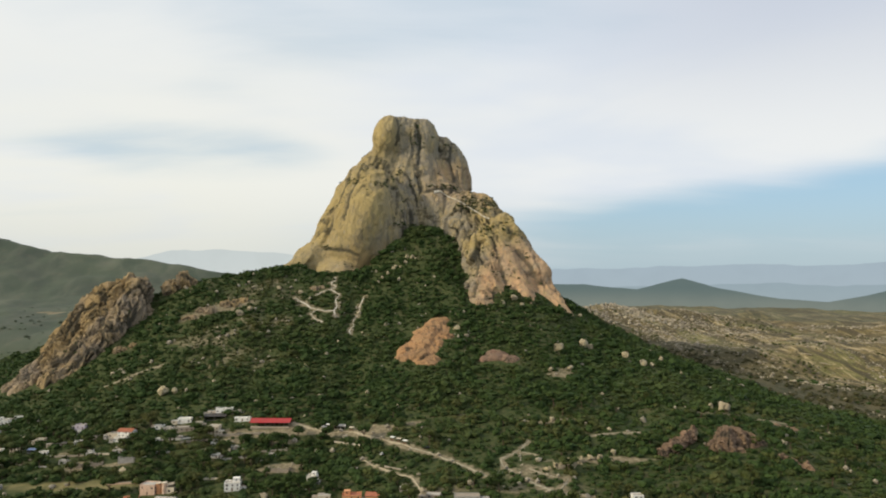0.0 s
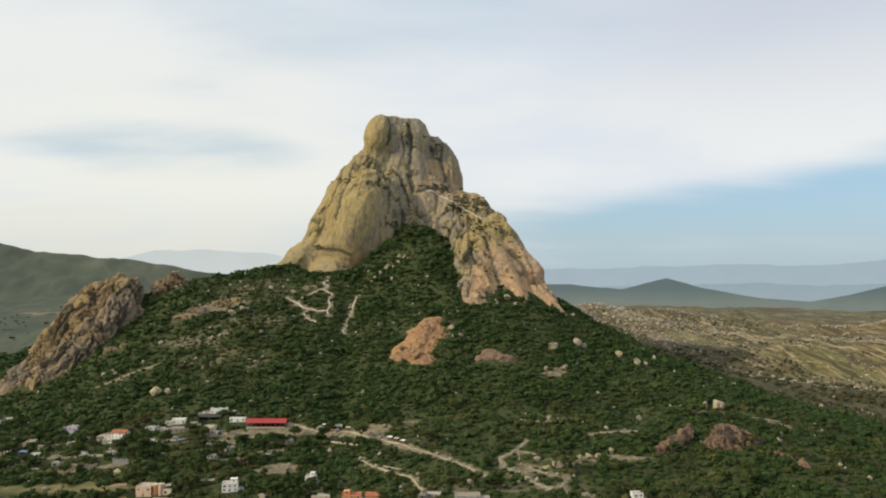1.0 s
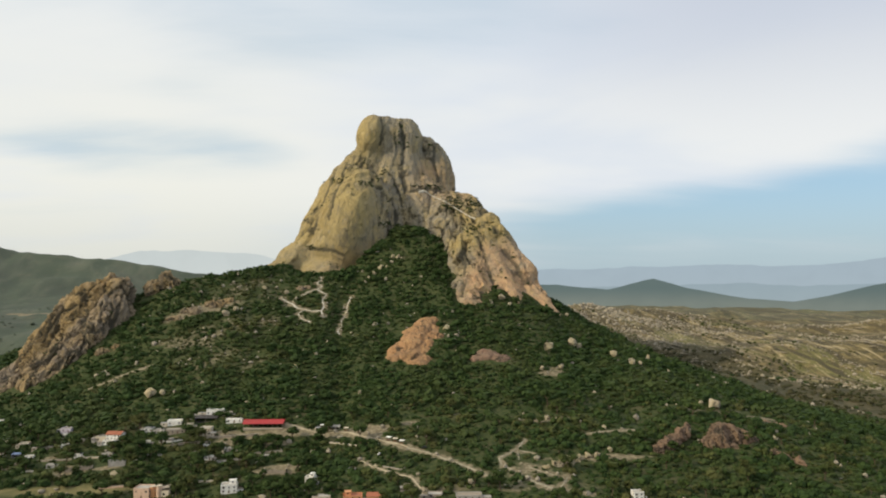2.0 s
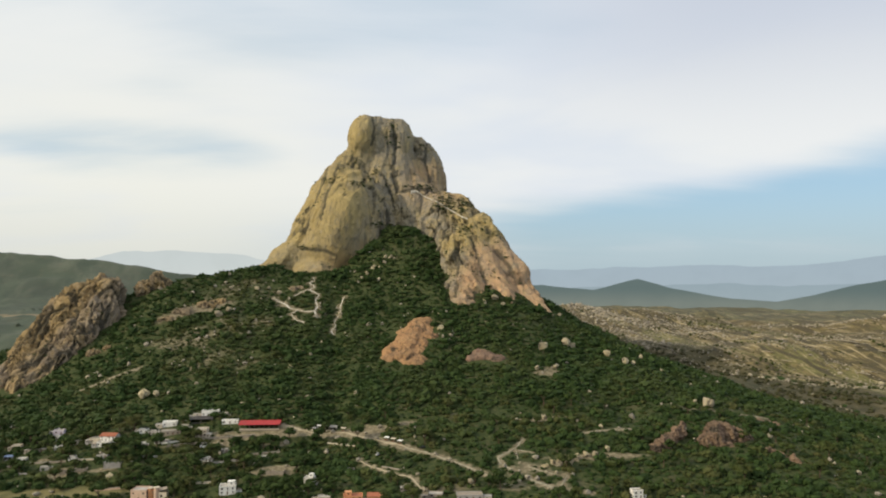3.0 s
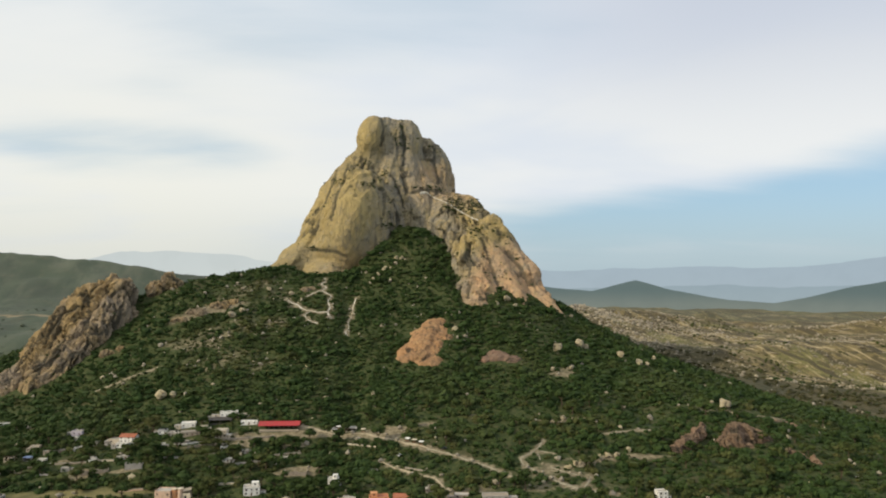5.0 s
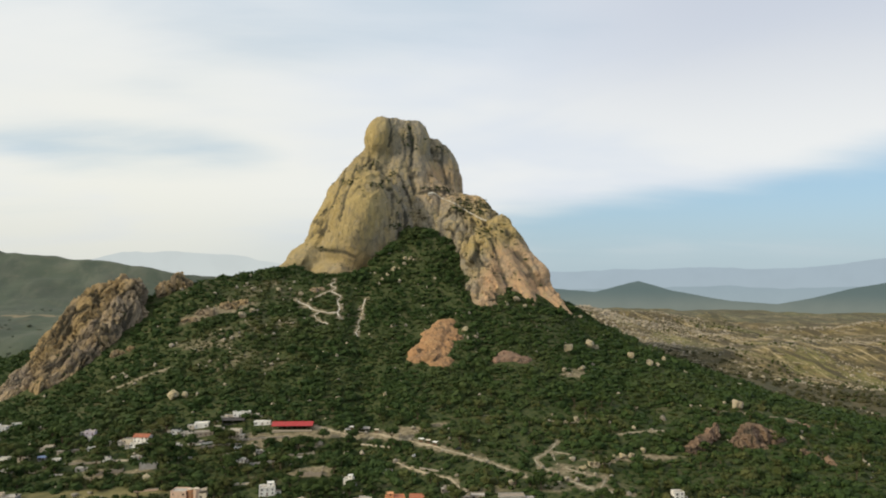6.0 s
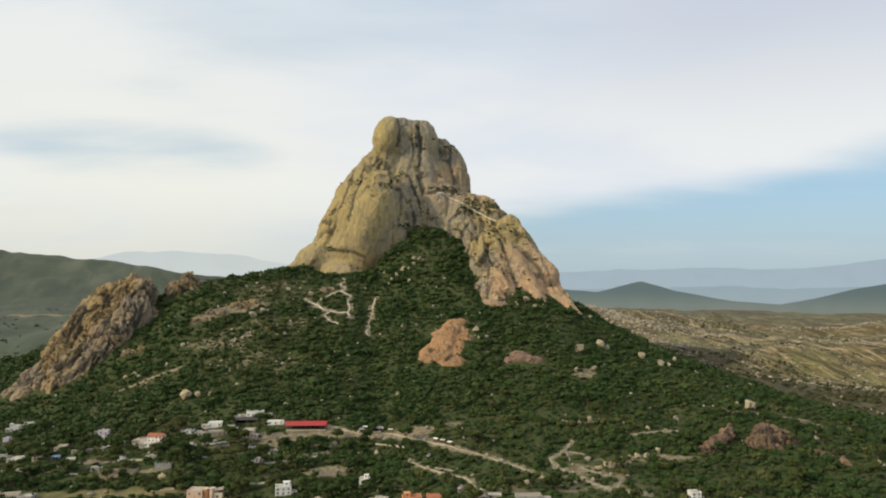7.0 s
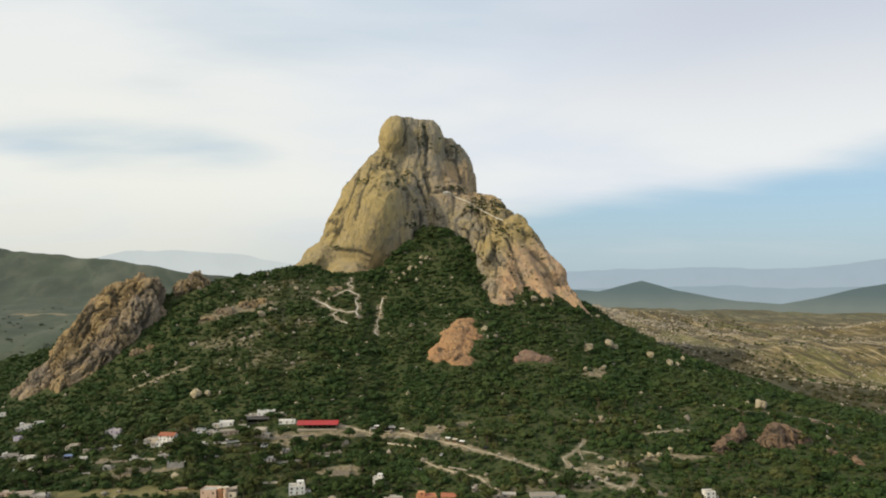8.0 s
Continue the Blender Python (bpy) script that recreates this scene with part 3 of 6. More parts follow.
def surface(field, lo, step):
    """The zero surface of a field on a grid, as quads (one vertex in each cell that the surface crosses)."""
    s = field < 0
    nx, ny, nz = field.shape
    corners = [(i, j, k) for i in (0, 1) for j in (0, 1) for k in (0, 1)]
    count = sum(s[i:nx - 1 + i, j:ny - 1 + j, k:nz - 1 + k].astype(np.int8) for i, j, k in corners)
    cells = np.argwhere((count > 0) & (count < 8))
    index = np.full((nx - 1, ny - 1, nz - 1), -1, np.int32)
    index[cells[:, 0], cells[:, 1], cells[:, 2]] = np.arange(len(cells))
    f = {c: field[cells[:, 0] + c[0], cells[:, 1] + c[1], cells[:, 2] + c[2]] for c in corners}
    total, hits = np.zeros((len(cells), 3)), np.zeros(len(cells))
    for a in corners:
        for axis in range(3):
            if a[axis]:
                continue
            b = tuple(1 if q == axis else a[q] for q in range(3))
            cross = (f[a] < 0) != (f[b] < 0)
            t = np.where(cross, f[a] / np.where(cross, f[a] - f[b], 1), 0)
            for q in range(3):
                total[:, q] += np.where(cross, t if q == axis else a[q], 0)
            hits += cross
    verts = np.array(lo) + step * (cells + total / hits[:, None])
    quads = []
    for axis in range(3):
        o1, o2 = [q for q in range(3) if q != axis]
        sl0 = [slice(None)] * 3
        sl1 = [slice(None)] * 3
        sl0[axis], sl1[axis] = slice(0, -1), slice(1, None)
        e = np.argwhere(s[tuple(sl0)] != s[tuple(sl1)])
        e = e[(e[:, o1] > 0) & (e[:, o2] > 0) & (e[:, o1] < field.shape[o1] - 1) & (e[:, o2] < field.shape[o2] - 1)]
        ring = []
        for d1, d2 in ((1, 1), (0, 1), (0, 0), (1, 0)):
            c = e.copy()
            c[:, o1] -= d1
            c[:, o2] -= d2
            ring.append(index[c[:, 0], c[:, 1], c[:, 2]])
        q = np.stack(ring, -1)
        inside = s[e[:, 0], e[:, 1], e[:, 2]]
        if axis == 1:
            inside = ~inside
        q[~inside] = q[~inside][:, ::-1]
        quads.append(q[(q >= 0).all(1)])
    return verts, np.concatenate(quads)


def normals_of(v, q):
    n = np.cross(v[q[:, 2]] - v[q[:, 0]], v[q[:, 3]] - v[q[:, 1]])
    out = np.zeros_like(v)
    for c in range(4):
        np.add.at(out, q[:, c], n)
    return out / np.maximum(np.linalg.norm(out, axis=1, keepdims=True), 1e-9)


SMOOTH_FACES = ("bulge", "flank_ridge", "buttress_slab", "summit_knob", "upper_wall", "summit", "foot", "rock_slab")


def blocks(x, y, z, size, seed):
    """Broken rock in cells: the tilt of each cell's face at this place, -1 to 1, and the distance to the joint with the next cell."""
    p = np.stack([x, y, z], -1) / size
    base = np.floor(p).astype(np.int64)
    d1, d2, face = np.full(len(p), 9.0), np.full(len(p), 9.0), np.zeros(len(p))
    for i in (-1, 0, 1):
        for j in (-1, 0, 1):
            for k in (-1, 0, 1):
                c = base + np.array([i, j, k])
                a = [lattice(c[:, 0], c[:, 1], c[:, 2], seed + s) for s in range(7)]
                off = p - c - np.stack(a[:3], -1)
                d = np.linalg.norm(off, axis=1)
                near = d < d1
                d2 = np.where(near, d1, np.minimum(d2, d))
                tilted = (a[3] * 2 - 1) * 0.7 + 1.5 * (off[:, 0] * (a[4] - 0.5) + off[:, 1] * (a[5] - 0.5) + off[:, 2] * (a[6] - 0.5))
                face = np.where(near, tilted, face)
                d1 = np.where(near, d, d1)
    return face, d2 - d1


def rock_body(name, lobes, lo, hi, step, k, mat, rough, seed, label, category, pink=0.0, lichen=None, pink_at=None, calm=None, lean=0.35, back=0.0, bite=1.0, areas=None, scars=(), fluting=1.0):
    """A weathered rock: lobes melted together, then fluted, split into blocks and roughened; calm: where its face is smooth."""
    ax = [np.arange(lo[i], hi[i] + step, step, dtype=np.float32) for i in range(3)]
    x, y, z = np.meshgrid(*ax, indexing="ij", sparse=True)
    v, q = surface(melt(x, y, z, lobes, k), lo, step)
    n = normals_of(v, q)
    x, y, z = v.T
    r = rough
    wild = 1 - (0 if calm is None else calm(x, y, z))
    lumps = fbm(x, y, z * 0.75, 34.0 * r, 4, seed + 2)
    tilt = lean(x) if callable(lean) else lean
    along = x + tilt * (z - 150)
    into = y - (back(x) if callable(back) else back) * (z - 150)
    rib = fbm(along + 6 * r * lumps, into, z * 0.16, 27.0 * r, 2, seed + 1)
    flute = fbm(along, into, z * 0.20, 10.0 * r, 3, seed + 31)
    grain = fbm(x, y, z, 5.0 * r, 3, seed + 3)
    shelf = fbm(x * 0.5, y * 0.5, z + 0.35 * x, 15.0 * r, 3, seed + 5)
    bx, by, bz = along + 9 * r * lumps + 3 * r * grain, into + 5 * r * grain, z * 0.26 - 0.2 * x + 4 * r * flute
    big, joint = blocks(bx, by, bz, 32.0 * r, seed + 4)
    small, seam = blocks(bx * 1.1, by, bz * 1.7, 12.0 * r, seed + 14)
    facet, hair = blocks(along + 4 * r * grain, into, 0.6 * z + 0.5 * along, 9.0 * r, seed + 44)
    some, rare = sstep(-0.20, 0.20, fbm(x, y, z, 22.0 * r, 2, seed + 20)), sstep(-0.10, 0.25, fbm(x, y, z, 28.0 * r, 2, seed + 24))
    split = (np.exp(-(rib / 0.075) ** 2) * some + 0.7 * np.exp(-(flute / 0.10) ** 2) * rare) * fluting
    groove = np.exp(-(joint / 0.07) ** 2) * some * (0.25 + 0.75 * wild) + wild * (0.9 * split + 0.6 * np.exp(-(seam / 0.10) ** 2) * rare)
    groove = groove + 0.55 * np.exp(-(hair / 0.06) ** 2) * sstep(0.05, 0.30, fbm(x, y, z, 24.0 * r, 2, seed + 51)) * (0.35 + 0.65 * wild)
    for line, wide in scars:
        groove = groove + np.exp(-(line_distance(x + 2.5 * grain, z, line) / wide) ** 2)
    push = r * (2.4 * lumps + (0.8 + 4.4 * wild * fluting) * rib + (0.4 + 1.8 * wild * bite * fluting) * flute + (0.4 + 1.0 * wild) * grain + 0.9 * facet + wild * (6.0 * big + 1.7 * bite * small + 1.2 * shelf) - (0.6 + 2.4 * wild * bite) * np.minimum(groove, 1.1))
    v = v + n * push[:, None]
    # cracks, and the low places of flutes and ribs, turn darker
    dark = np.clip(0.95 * groove + wild * fluting * np.clip(-1.0 * flute - 0.9 * rib - 0.35, 0, 0.7), 0, 1)
    values = (("groove", dark), ("lichen", np.clip((0.5 if lichen is None else lichen(x, y, z)) + 0.5 * fbm(x, y, z, 40.0 * r, 3, seed + 8) + 0.3 * big * wild, 0, 1)),
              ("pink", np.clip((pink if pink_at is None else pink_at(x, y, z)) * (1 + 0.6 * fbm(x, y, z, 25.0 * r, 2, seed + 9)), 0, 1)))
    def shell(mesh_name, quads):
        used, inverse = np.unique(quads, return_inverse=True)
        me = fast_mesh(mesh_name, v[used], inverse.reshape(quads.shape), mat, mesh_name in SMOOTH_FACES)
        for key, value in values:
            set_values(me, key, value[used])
        return new(mesh_name, me)
    if areas is None:
        ob = shell(name, q)
    else:
        # each named area of the rock is a part of its own
        ob = new(name)
        nearest = np.argmin(np.stack([lobe_distance(x, y, z, l) for l in lobes]), 0)
        kinds = sorted(set(areas))
        code = np.array([kinds.index(a) for a in areas])[nearest][q[:, 0]]
        for i, kind in enumerate(kinds):
            if (code == i).any():
                shell(kind, q[code == i]).parent = ob
    tagged(ob, label, category)
    return ob, v, normals_of(v, q), dark


UPPER_WALL = [
    ("egg", -45, 1085, 298, 70, 72, 68, 0),          # the heart of the summit
    ("egg", -45, 1082, 252, 78, 88, 96, 0),          # the upper wall
    ("egg", 18, 1076, 286, 24, 50, 60, -6),          # right edge of the upper wall
]
SUMMIT_KNOB = [
    ("egg", -80, 1035, 353, 22, 27, 33, 12),         # the knob on the summit
    ("egg", -61, 1044, 348, 11, 24, 33, -4),         # a sliver split off it
]
SUMMIT = [
    ("egg", -56, 1048, 345, 17, 28, 40, 0),
    ("egg", -40, 1056, 348, 21, 36, 35, 0),
    ("egg", -22, 1060, 344, 17, 38, 38, -5),
    ("egg", 7, 1074, 318, 20, 42, 42, -10),
    ("egg", 19, 1072, 300, 18, 42, 44, -10),
]
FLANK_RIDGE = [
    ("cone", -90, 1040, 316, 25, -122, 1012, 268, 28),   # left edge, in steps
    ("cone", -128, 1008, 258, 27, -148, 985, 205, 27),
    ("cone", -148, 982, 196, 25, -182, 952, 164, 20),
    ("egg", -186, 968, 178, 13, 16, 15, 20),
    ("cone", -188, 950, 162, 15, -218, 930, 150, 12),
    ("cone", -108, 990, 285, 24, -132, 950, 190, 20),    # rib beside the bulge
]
BULGE = [
    ("egg", -104, 984, 212, 48, 62, 88, 12),         # the great bulge
    ("egg", -76, 996, 200, 44, 62, 92, -6),
]
FOOT = [
    ("cone", -160, 960, 160, 20, -128, 930, 148, 24),
]
RECESS = [
    ("egg", -12, 1052, 212, 66, 80, 88, 0),          # recess wall under the saddle
]
SADDLE = [
    ("egg", 46, 1014, 232, 33, 52, 37, 14),          # saddle
    ("egg", 28, 1012, 238, 28, 48, 34, 10),
    ("egg", 24, 985, 205, 32, 38, 42, 0),
]
BUTTRESS_HEAD = [
    ("egg", 60, 962, 205, 28, 40, 40, -8),           # head of the buttress, boulders on it
    ("egg", 78, 920, 221, 12, 14, 11, 0),
    ("egg", 63, 914, 213, 12, 13, 11, 0),
    ("egg", 90, 908, 207, 11, 12, 10, 0),
    ("egg", 48, 922, 208, 11, 12, 10, 0),
    ("egg", 36, 932, 203, 10, 12, 9, 0),
    ("egg", 68, 900, 197, 10, 11, 10, 0),
    ("egg", 98, 906, 196, 9, 9, 8, 0),
    ("egg", 56, 902, 203, 8, 8, 8, 0),
    ("egg", 79, 900, 206, 9, 9, 8, 0),
]
COLUMN = [
    ("cone", 50, 900, 194, 14, 47, 818, 118, 18),    # left column of the buttress
    ("cone", 36, 912, 194, 10, 32, 852, 136, 11),
    ("cone", 28, 928, 194, 9, 18, 902, 160, 9),
]
BUTTRESS_SLAB = [
    ("cone", 62, 905, 190, 15, 74, 820, 106, 18),
    ("cone", 68, 906, 196, 17, 100, 824, 104, 20),    # middle slab
    ("cone", 80, 920, 204, 17, 133, 838, 100, 18),   # outer slab
    ("cone", 114, 872, 150, 12, 143, 824, 104, 9),
    ("cone", 98, 900, 190, 12, 118, 872, 158, 13),
]
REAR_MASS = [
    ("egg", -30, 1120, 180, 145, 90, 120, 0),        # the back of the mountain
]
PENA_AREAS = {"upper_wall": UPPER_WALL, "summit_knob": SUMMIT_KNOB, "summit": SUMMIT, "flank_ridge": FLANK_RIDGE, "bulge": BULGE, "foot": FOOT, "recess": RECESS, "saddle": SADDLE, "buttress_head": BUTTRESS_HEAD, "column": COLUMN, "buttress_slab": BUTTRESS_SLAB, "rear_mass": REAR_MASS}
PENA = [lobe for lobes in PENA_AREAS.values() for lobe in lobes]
SPUR = [
    ("cone", -364, 846, 139, 16, -389, 814, 92, 18),     # back fin
    ("cone", -389, 814, 92, 18, -446, 768, 33, 16),
    ("cone", -350, 830, 134, 14, -392, 782, 68, 14),     # middle fin
    ("cone", -392, 782, 66, 13, -438, 752, 29, 14),
    ("cone", -346, 818, 122, 12, -372, 772, 70, 12),     # front fin
    ("cone", -372, 772, 68, 12, -402, 748, 42, 12),
    ("cone", -350, 835, 100, 26, -400, 785, 45, 22),
    ("egg", -352, 840, 141, 13, 12, 14, 0),
    ("cone", -385, 842, 129, 13, -394, 822, 98, 15),
    ("cone", -345, 824, 110, 10, -358, 794, 76, 10),
    ("cone", -383, 836, 134, 15, -404, 815, 106, 15),
    ("cone", -398, 820, 112, 14, -424, 796, 72, 14),
]


def pena_lichen(x, y, z):
    return 0.22 + 0.60 * sstep(-40, -115, x) - 0.30 * sstep(-70, -10, x) * sstep(60, 20, x) + 0.45 * sstep(14, 30, x) * sstep(66, 52, x + 0.25 * (z - 200)) * sstep(135, 165, z) + 0.35 * sstep(40, 60, x) * sstep(185, 210, z) + 0.4 * np.exp(-((x + 82) / 16) ** 2 - ((z - 360) / 24) ** 2)


def pena_pink(x, y, z):
    return np.clip(1.3 * sstep(26, 68, x + 0.45 * (150 - z)) * sstep(215, 165, z) + 0.5 * sstep(210, 160, z) * sstep(-150, -80, x) * sstep(-20, -60, x)
                   + 0.45 * sstep(-40, 0, x) * sstep(235, 280, z) * sstep(330, 300, z), 0, 1)


def pena_calm(x, y, z):
    bulge = np.exp(-((x + 94 + 0.2 * (z - 200)) / 50) ** 2 - ((z - 200) / 84) ** 2) * sstep(1025, 975, y)
    foot = 0.6 * sstep(-112, -135, x) * sstep(212, 190, z)
    slab = sstep(58, 74, x) * sstep(212, 196, z) * sstep(900, 885, y - 0.3 * (z - 110))
    knob = np.exp(-((x + 82) / 19) ** 2 - ((z - 360) / 27) ** 2)
    wall = 0.6 * sstep(-48, -22, x) * sstep(228, 262, z) + 0.22 * sstep(-40, -55, x) * sstep(215, 250, z) + 0.5 * sstep(350, 366, z)
    return np.clip(0.9 * bulge + foot + 0.6 * slab + 0.9 * knob + wall, 0, 0.92)


# the great splits and ledges on the face, as lines of x and z with their width
SCARS = [([(-67, 388), (-62, 366), (-66, 338)], 1.7), ([(-37, 374), (-32, 340), (-36, 305), (-30, 272)], 2.8), ([(-24, 270), (0, 275), (28, 269)], 2.8), ([(60, 200), (70, 160), (78, 116)], 2.0), ([(92, 186), (104, 166), (112, 148)], 3.0),
         ([(-54, 300), (-42, 275), (-34, 248)], 1.8), ([(-126, 292), (-140, 250), (-152, 214)], 2.0), ([(-110, 302), (-121, 262), (-128, 228)], 1.8), ([(-152, 190), (-122, 187), (-108, 181)], 3.0), ([(14, 350), (8, 318), (16, 290)], 1.8), ([(44, 196), (40, 160), (36, 132)], 1.8)]


SPUR_SCARS = [([(-402, 124), (-405, 90), (-408, 62)], 1.6), ([(-380, 128), (-374, 112), (-364, 100)], 1.8), ([(-424, 90), (-428, 74), (-433, 58)], 1.4), ([(-362, 140), (-360, 124), (-354, 108)], 1.6),
              ([(-440, 62), (-443, 44), (-446, 30)], 1.4), ([(-392, 90), (-396, 70), (-400, 52)], 1.5), ([(-372, 150), (-380, 138), (-384, 128)], 1.2), ([(-415, 108), (-418, 92), (-424, 76)], 1.2)]
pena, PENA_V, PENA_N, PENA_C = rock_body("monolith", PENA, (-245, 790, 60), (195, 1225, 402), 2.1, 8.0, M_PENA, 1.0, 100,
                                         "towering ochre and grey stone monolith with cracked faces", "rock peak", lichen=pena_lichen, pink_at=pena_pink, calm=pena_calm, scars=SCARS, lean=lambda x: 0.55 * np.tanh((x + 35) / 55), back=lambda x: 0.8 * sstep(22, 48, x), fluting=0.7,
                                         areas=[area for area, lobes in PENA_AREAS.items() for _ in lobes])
spur, SPUR_V, SPUR_N, SPUR_C = rock_body("rock_spur", SPUR, (-470, 735, 0), (-305, 880, 170), 1.2, 8.0, M_SPUR, 0.5, 200,
                                         "steep brown ochre rock spur rising from the scrub", "rock outcrop", pink=0.10, lean=-0.22, back=0.2, bite=2.0, fluting=1.5, scars=SPUR_SCARS, lichen=lambda x, y, z: 0.25 + 0.65 * sstep(-355, -400, x - 0.5 * (z - 110)) * sstep(40, 110, z), areas=["back_fin"] * 2 + ["middle_fin"] * 2 + ["front_fin"] * 2 + ["base", "crest", "back_fin", "front_fin"] + ["back_fin"] * 2)
OUT_V = []


def outcrop(name, lobes, mat, rough, pk, label):
    """A lesser rock; its lobes are given with their height over the ground."""
    raised = []
    for l in lobes:
        l = list(l)
        for s in ((1,) if l[0] == "egg" else (1, 5)):
            l[s + 2] += float(height(l[s], l[s + 1]))
        raised.append(tuple(l))
    pts = np.array([p for l in raised for p in ([l[1:4]] if l[0] == "egg" else [l[1:4], l[5:8]])])
    flat = name == "rock_slab"
    ob, v, n, _ = rock_body(name, raised, tuple(pts.min(0) - 19), tuple(pts.max(0) + 19), 0.85 if rough > 0.25 else 0.6, 2.2 if flat else 1.2, mat, rough, 300 + 20 * len(OUT_V), label, "rock outcrop", pink=pk,
                            bite=1.8 if flat else 2.2, calm=(lambda x, y, z: 0.45 + 0 * x) if flat else None)
    OUT_V.append(v)


outcrop("rock_outcrop", [("egg", -320, 848, 4, 10, 11, 11, 0), ("egg", -307, 850, 9, 9, 9, 12, 14), ("egg", -298, 852, 2, 8, 9, 8, 0)], M_SPUR, 0.3, 0.1, "rounded brown rock knob behind the spur")
outcrop("rock_slab", [("cone", -6, 764, -9, 14, -20, 716, -9, 15), ("cone", -11, 760, -8, 12, -31, 712, -8, 12), ("cone", 3, 752, -8, 9, -10, 704, -7, 9), ("cone", -18, 712, -7, 11, -24, 686, -7, 8), ("cone", -30, 722, -8, 11, -42, 702, -6, 7),
                      ("egg", -8, 690, -5, 9, 8, 8, 0), ("egg", 6, 734, -5, 8, 9, 8, 0), ("egg", 1, 768, -5, 7, 8, 8, 0), ("egg", -26, 738, -5, 8, 10, 8, 0), ("egg", -20, 698, -5, 15, 12, 9, 0), ("egg", -15, 684, -5, 13, 9, 8, 0), ("egg", -33, 714, -5, 12, 15, 9, 0), ("egg", -29, 697, -4, 13, 11, 9, 0), ("egg", -24, 750, -6, 9, 12, 8, 0)], M_SLAB, 0.33, 0.75, "bare orange-pink rock slab in the scrub")
outcrop("rock_slab", [("egg", 50, 694, -4, 12, 13, 8, 0), ("egg", 62, 688, -4, 11, 10, 7, 0), ("egg", 41, 690, -4, 8, 9, 6, 0)], M_BROWN, 0.24, 0.7, "low bare pinkish rock hump in the scrub")
outcrop("rock_outcrop", [("cone", 187, 543, 8, 3, 181, 538, 4, 5), ("cone", 179, 536, 6, 4, 172, 530, 3, 5), ("cone", 170, 529, 4, 4, 163, 523, 1, 5), ("egg", 158, 519, 1, 5, 4, 4, 0)], M_BROWN, 0.22, 0.4, "slanting reddish rock fin above the scrub")
outcrop("rock_outcrop", [("egg", 206, 534, 2, 8, 9, 12, 8), ("egg", 216, 537, 2, 7, 8, 11, -8), ("egg", 197, 531, -1, 5, 7, 8, 12), ("egg", 225, 538, 0, 7, 7, 9, -12), ("egg", 212, 530, -4, 9, 7, 7, 0), ("egg", 236, 540, -4, 8, 7, 6, 0)], M_BROWN, 0.24, 0.3, "broad cracked reddish-brown rock outcrop")
outcrop("rock_outcrop", [("cone", 240, 517, 1, 2.5, 246, 510, -2, 4), ("egg", 253, 506, -2, 5, 5, 5, 20), ("egg", 247, 506, -3, 5, 5, 4, 0)], M_BROWN, 0.2, 0.4, "small reddish rock fin in the scrub")
outcrop("rock_slab", [("cone", 268, 587, -3, 4, 280, 580, -3, 4), ("egg", 286, 578, -3, 6, 5, 4, 0)], M_BROWN, 0.2, 0.3, "flat pinkish rock slab on the slope")
outcrop("rock_outcrop", [("egg", -240, 802, -3, 15, 8, 6, -14), ("egg", -258, 788, -3, 12, 7, 6, -14), ("egg", -224, 810, -3, 9, 6, 6, 0), ("egg", -272, 778, -3, 8, 6, 5, 0)], M_SPUR, 0.3, 0.15, "low broken brown rock band on the slope")
outcrop("rock_outcrop", [("egg", 80, 500, -1, 5, 4, 4, -12), ("egg", 88, 503, -1, 5, 4, 5, -12), ("egg", 95, 507, -1, 4, 4, 4, 0), ("egg", 72, 497, -2, 4, 4, 3, 0)], M_STONE, 0.18, 0.1, "low yellowish broken rock band in the scrub")
outcrop("rock_outcrop", [("egg", -150, 846, -2, 6, 5, 5, 0), ("egg", -142, 850, -2, 5, 5, 4, 0)], M_SPUR, 0.2, 0.1, "small grey rock outcrop below the monolith")
outcrop("rock_outcrop", [("egg", -338, 762, -3, 9, 6, 6, 0), ("egg", -328, 768, -3, 6, 6, 5, 0)], M_SPUR, 0.24, 0.1, "grey rock shelf beside the spur")


def saddle_trail():
    """The worn path that climbs over the saddle of the monolith."""
    line = [(-12, 268), (-4, 271), (4, 265), (16, 258), (30, 250), (42, 241), (52, 232), (60, 226)]
    pts = []
    for (ax, az), (bx, bz) in zip(line, line[1:]):
        pts += [(ax + (bx - ax) * t / 6, az + (bz - az) * t / 6) for t in range(6)]
    v = []
    for x, z in pts:
        near = PENA_V[np.hypot(PENA_V[:, 0] - x, PENA_V[:, 2] - z) < 3.2]
        v.append((x, float(np.min(near[:, 1])) - 0.2, z))
    v = np.array(v)
    for _ in range(5):
        v[1:-1] = (v[:-2] + 2 * v[1:-1] + v[2:]) / 4
    w = 0.75 + 1.9 * sstep(0.25, 0.0, np.arange(len(v)) / len(v)) + 0.25 * np.sin(1.9 * np.arange(len(v)))
    rows = [v + np.stack([0 * w, 1.5 + 0 * w, w * f], -1) * np.array([1, 0 if abs(f) < 1 else 1, 1]) for f in (-1, -0.5, 0.5, 1)]
    n = len(v)
    g = np.arange(4 * n).reshape(4, n)
    faces = np.stack([g[:-1, :-1], g[:-1, 1:], g[1:, 1:], g[1:, :-1]], -1).reshape(-1, 4)
    tagged(new("saddle_trail", fast_mesh("saddle_trail", np.concatenate(rows), faces, M_PATH, True)), "pale worn path over the saddle of the monolith", "path", kind="structure")


saddle_trail()


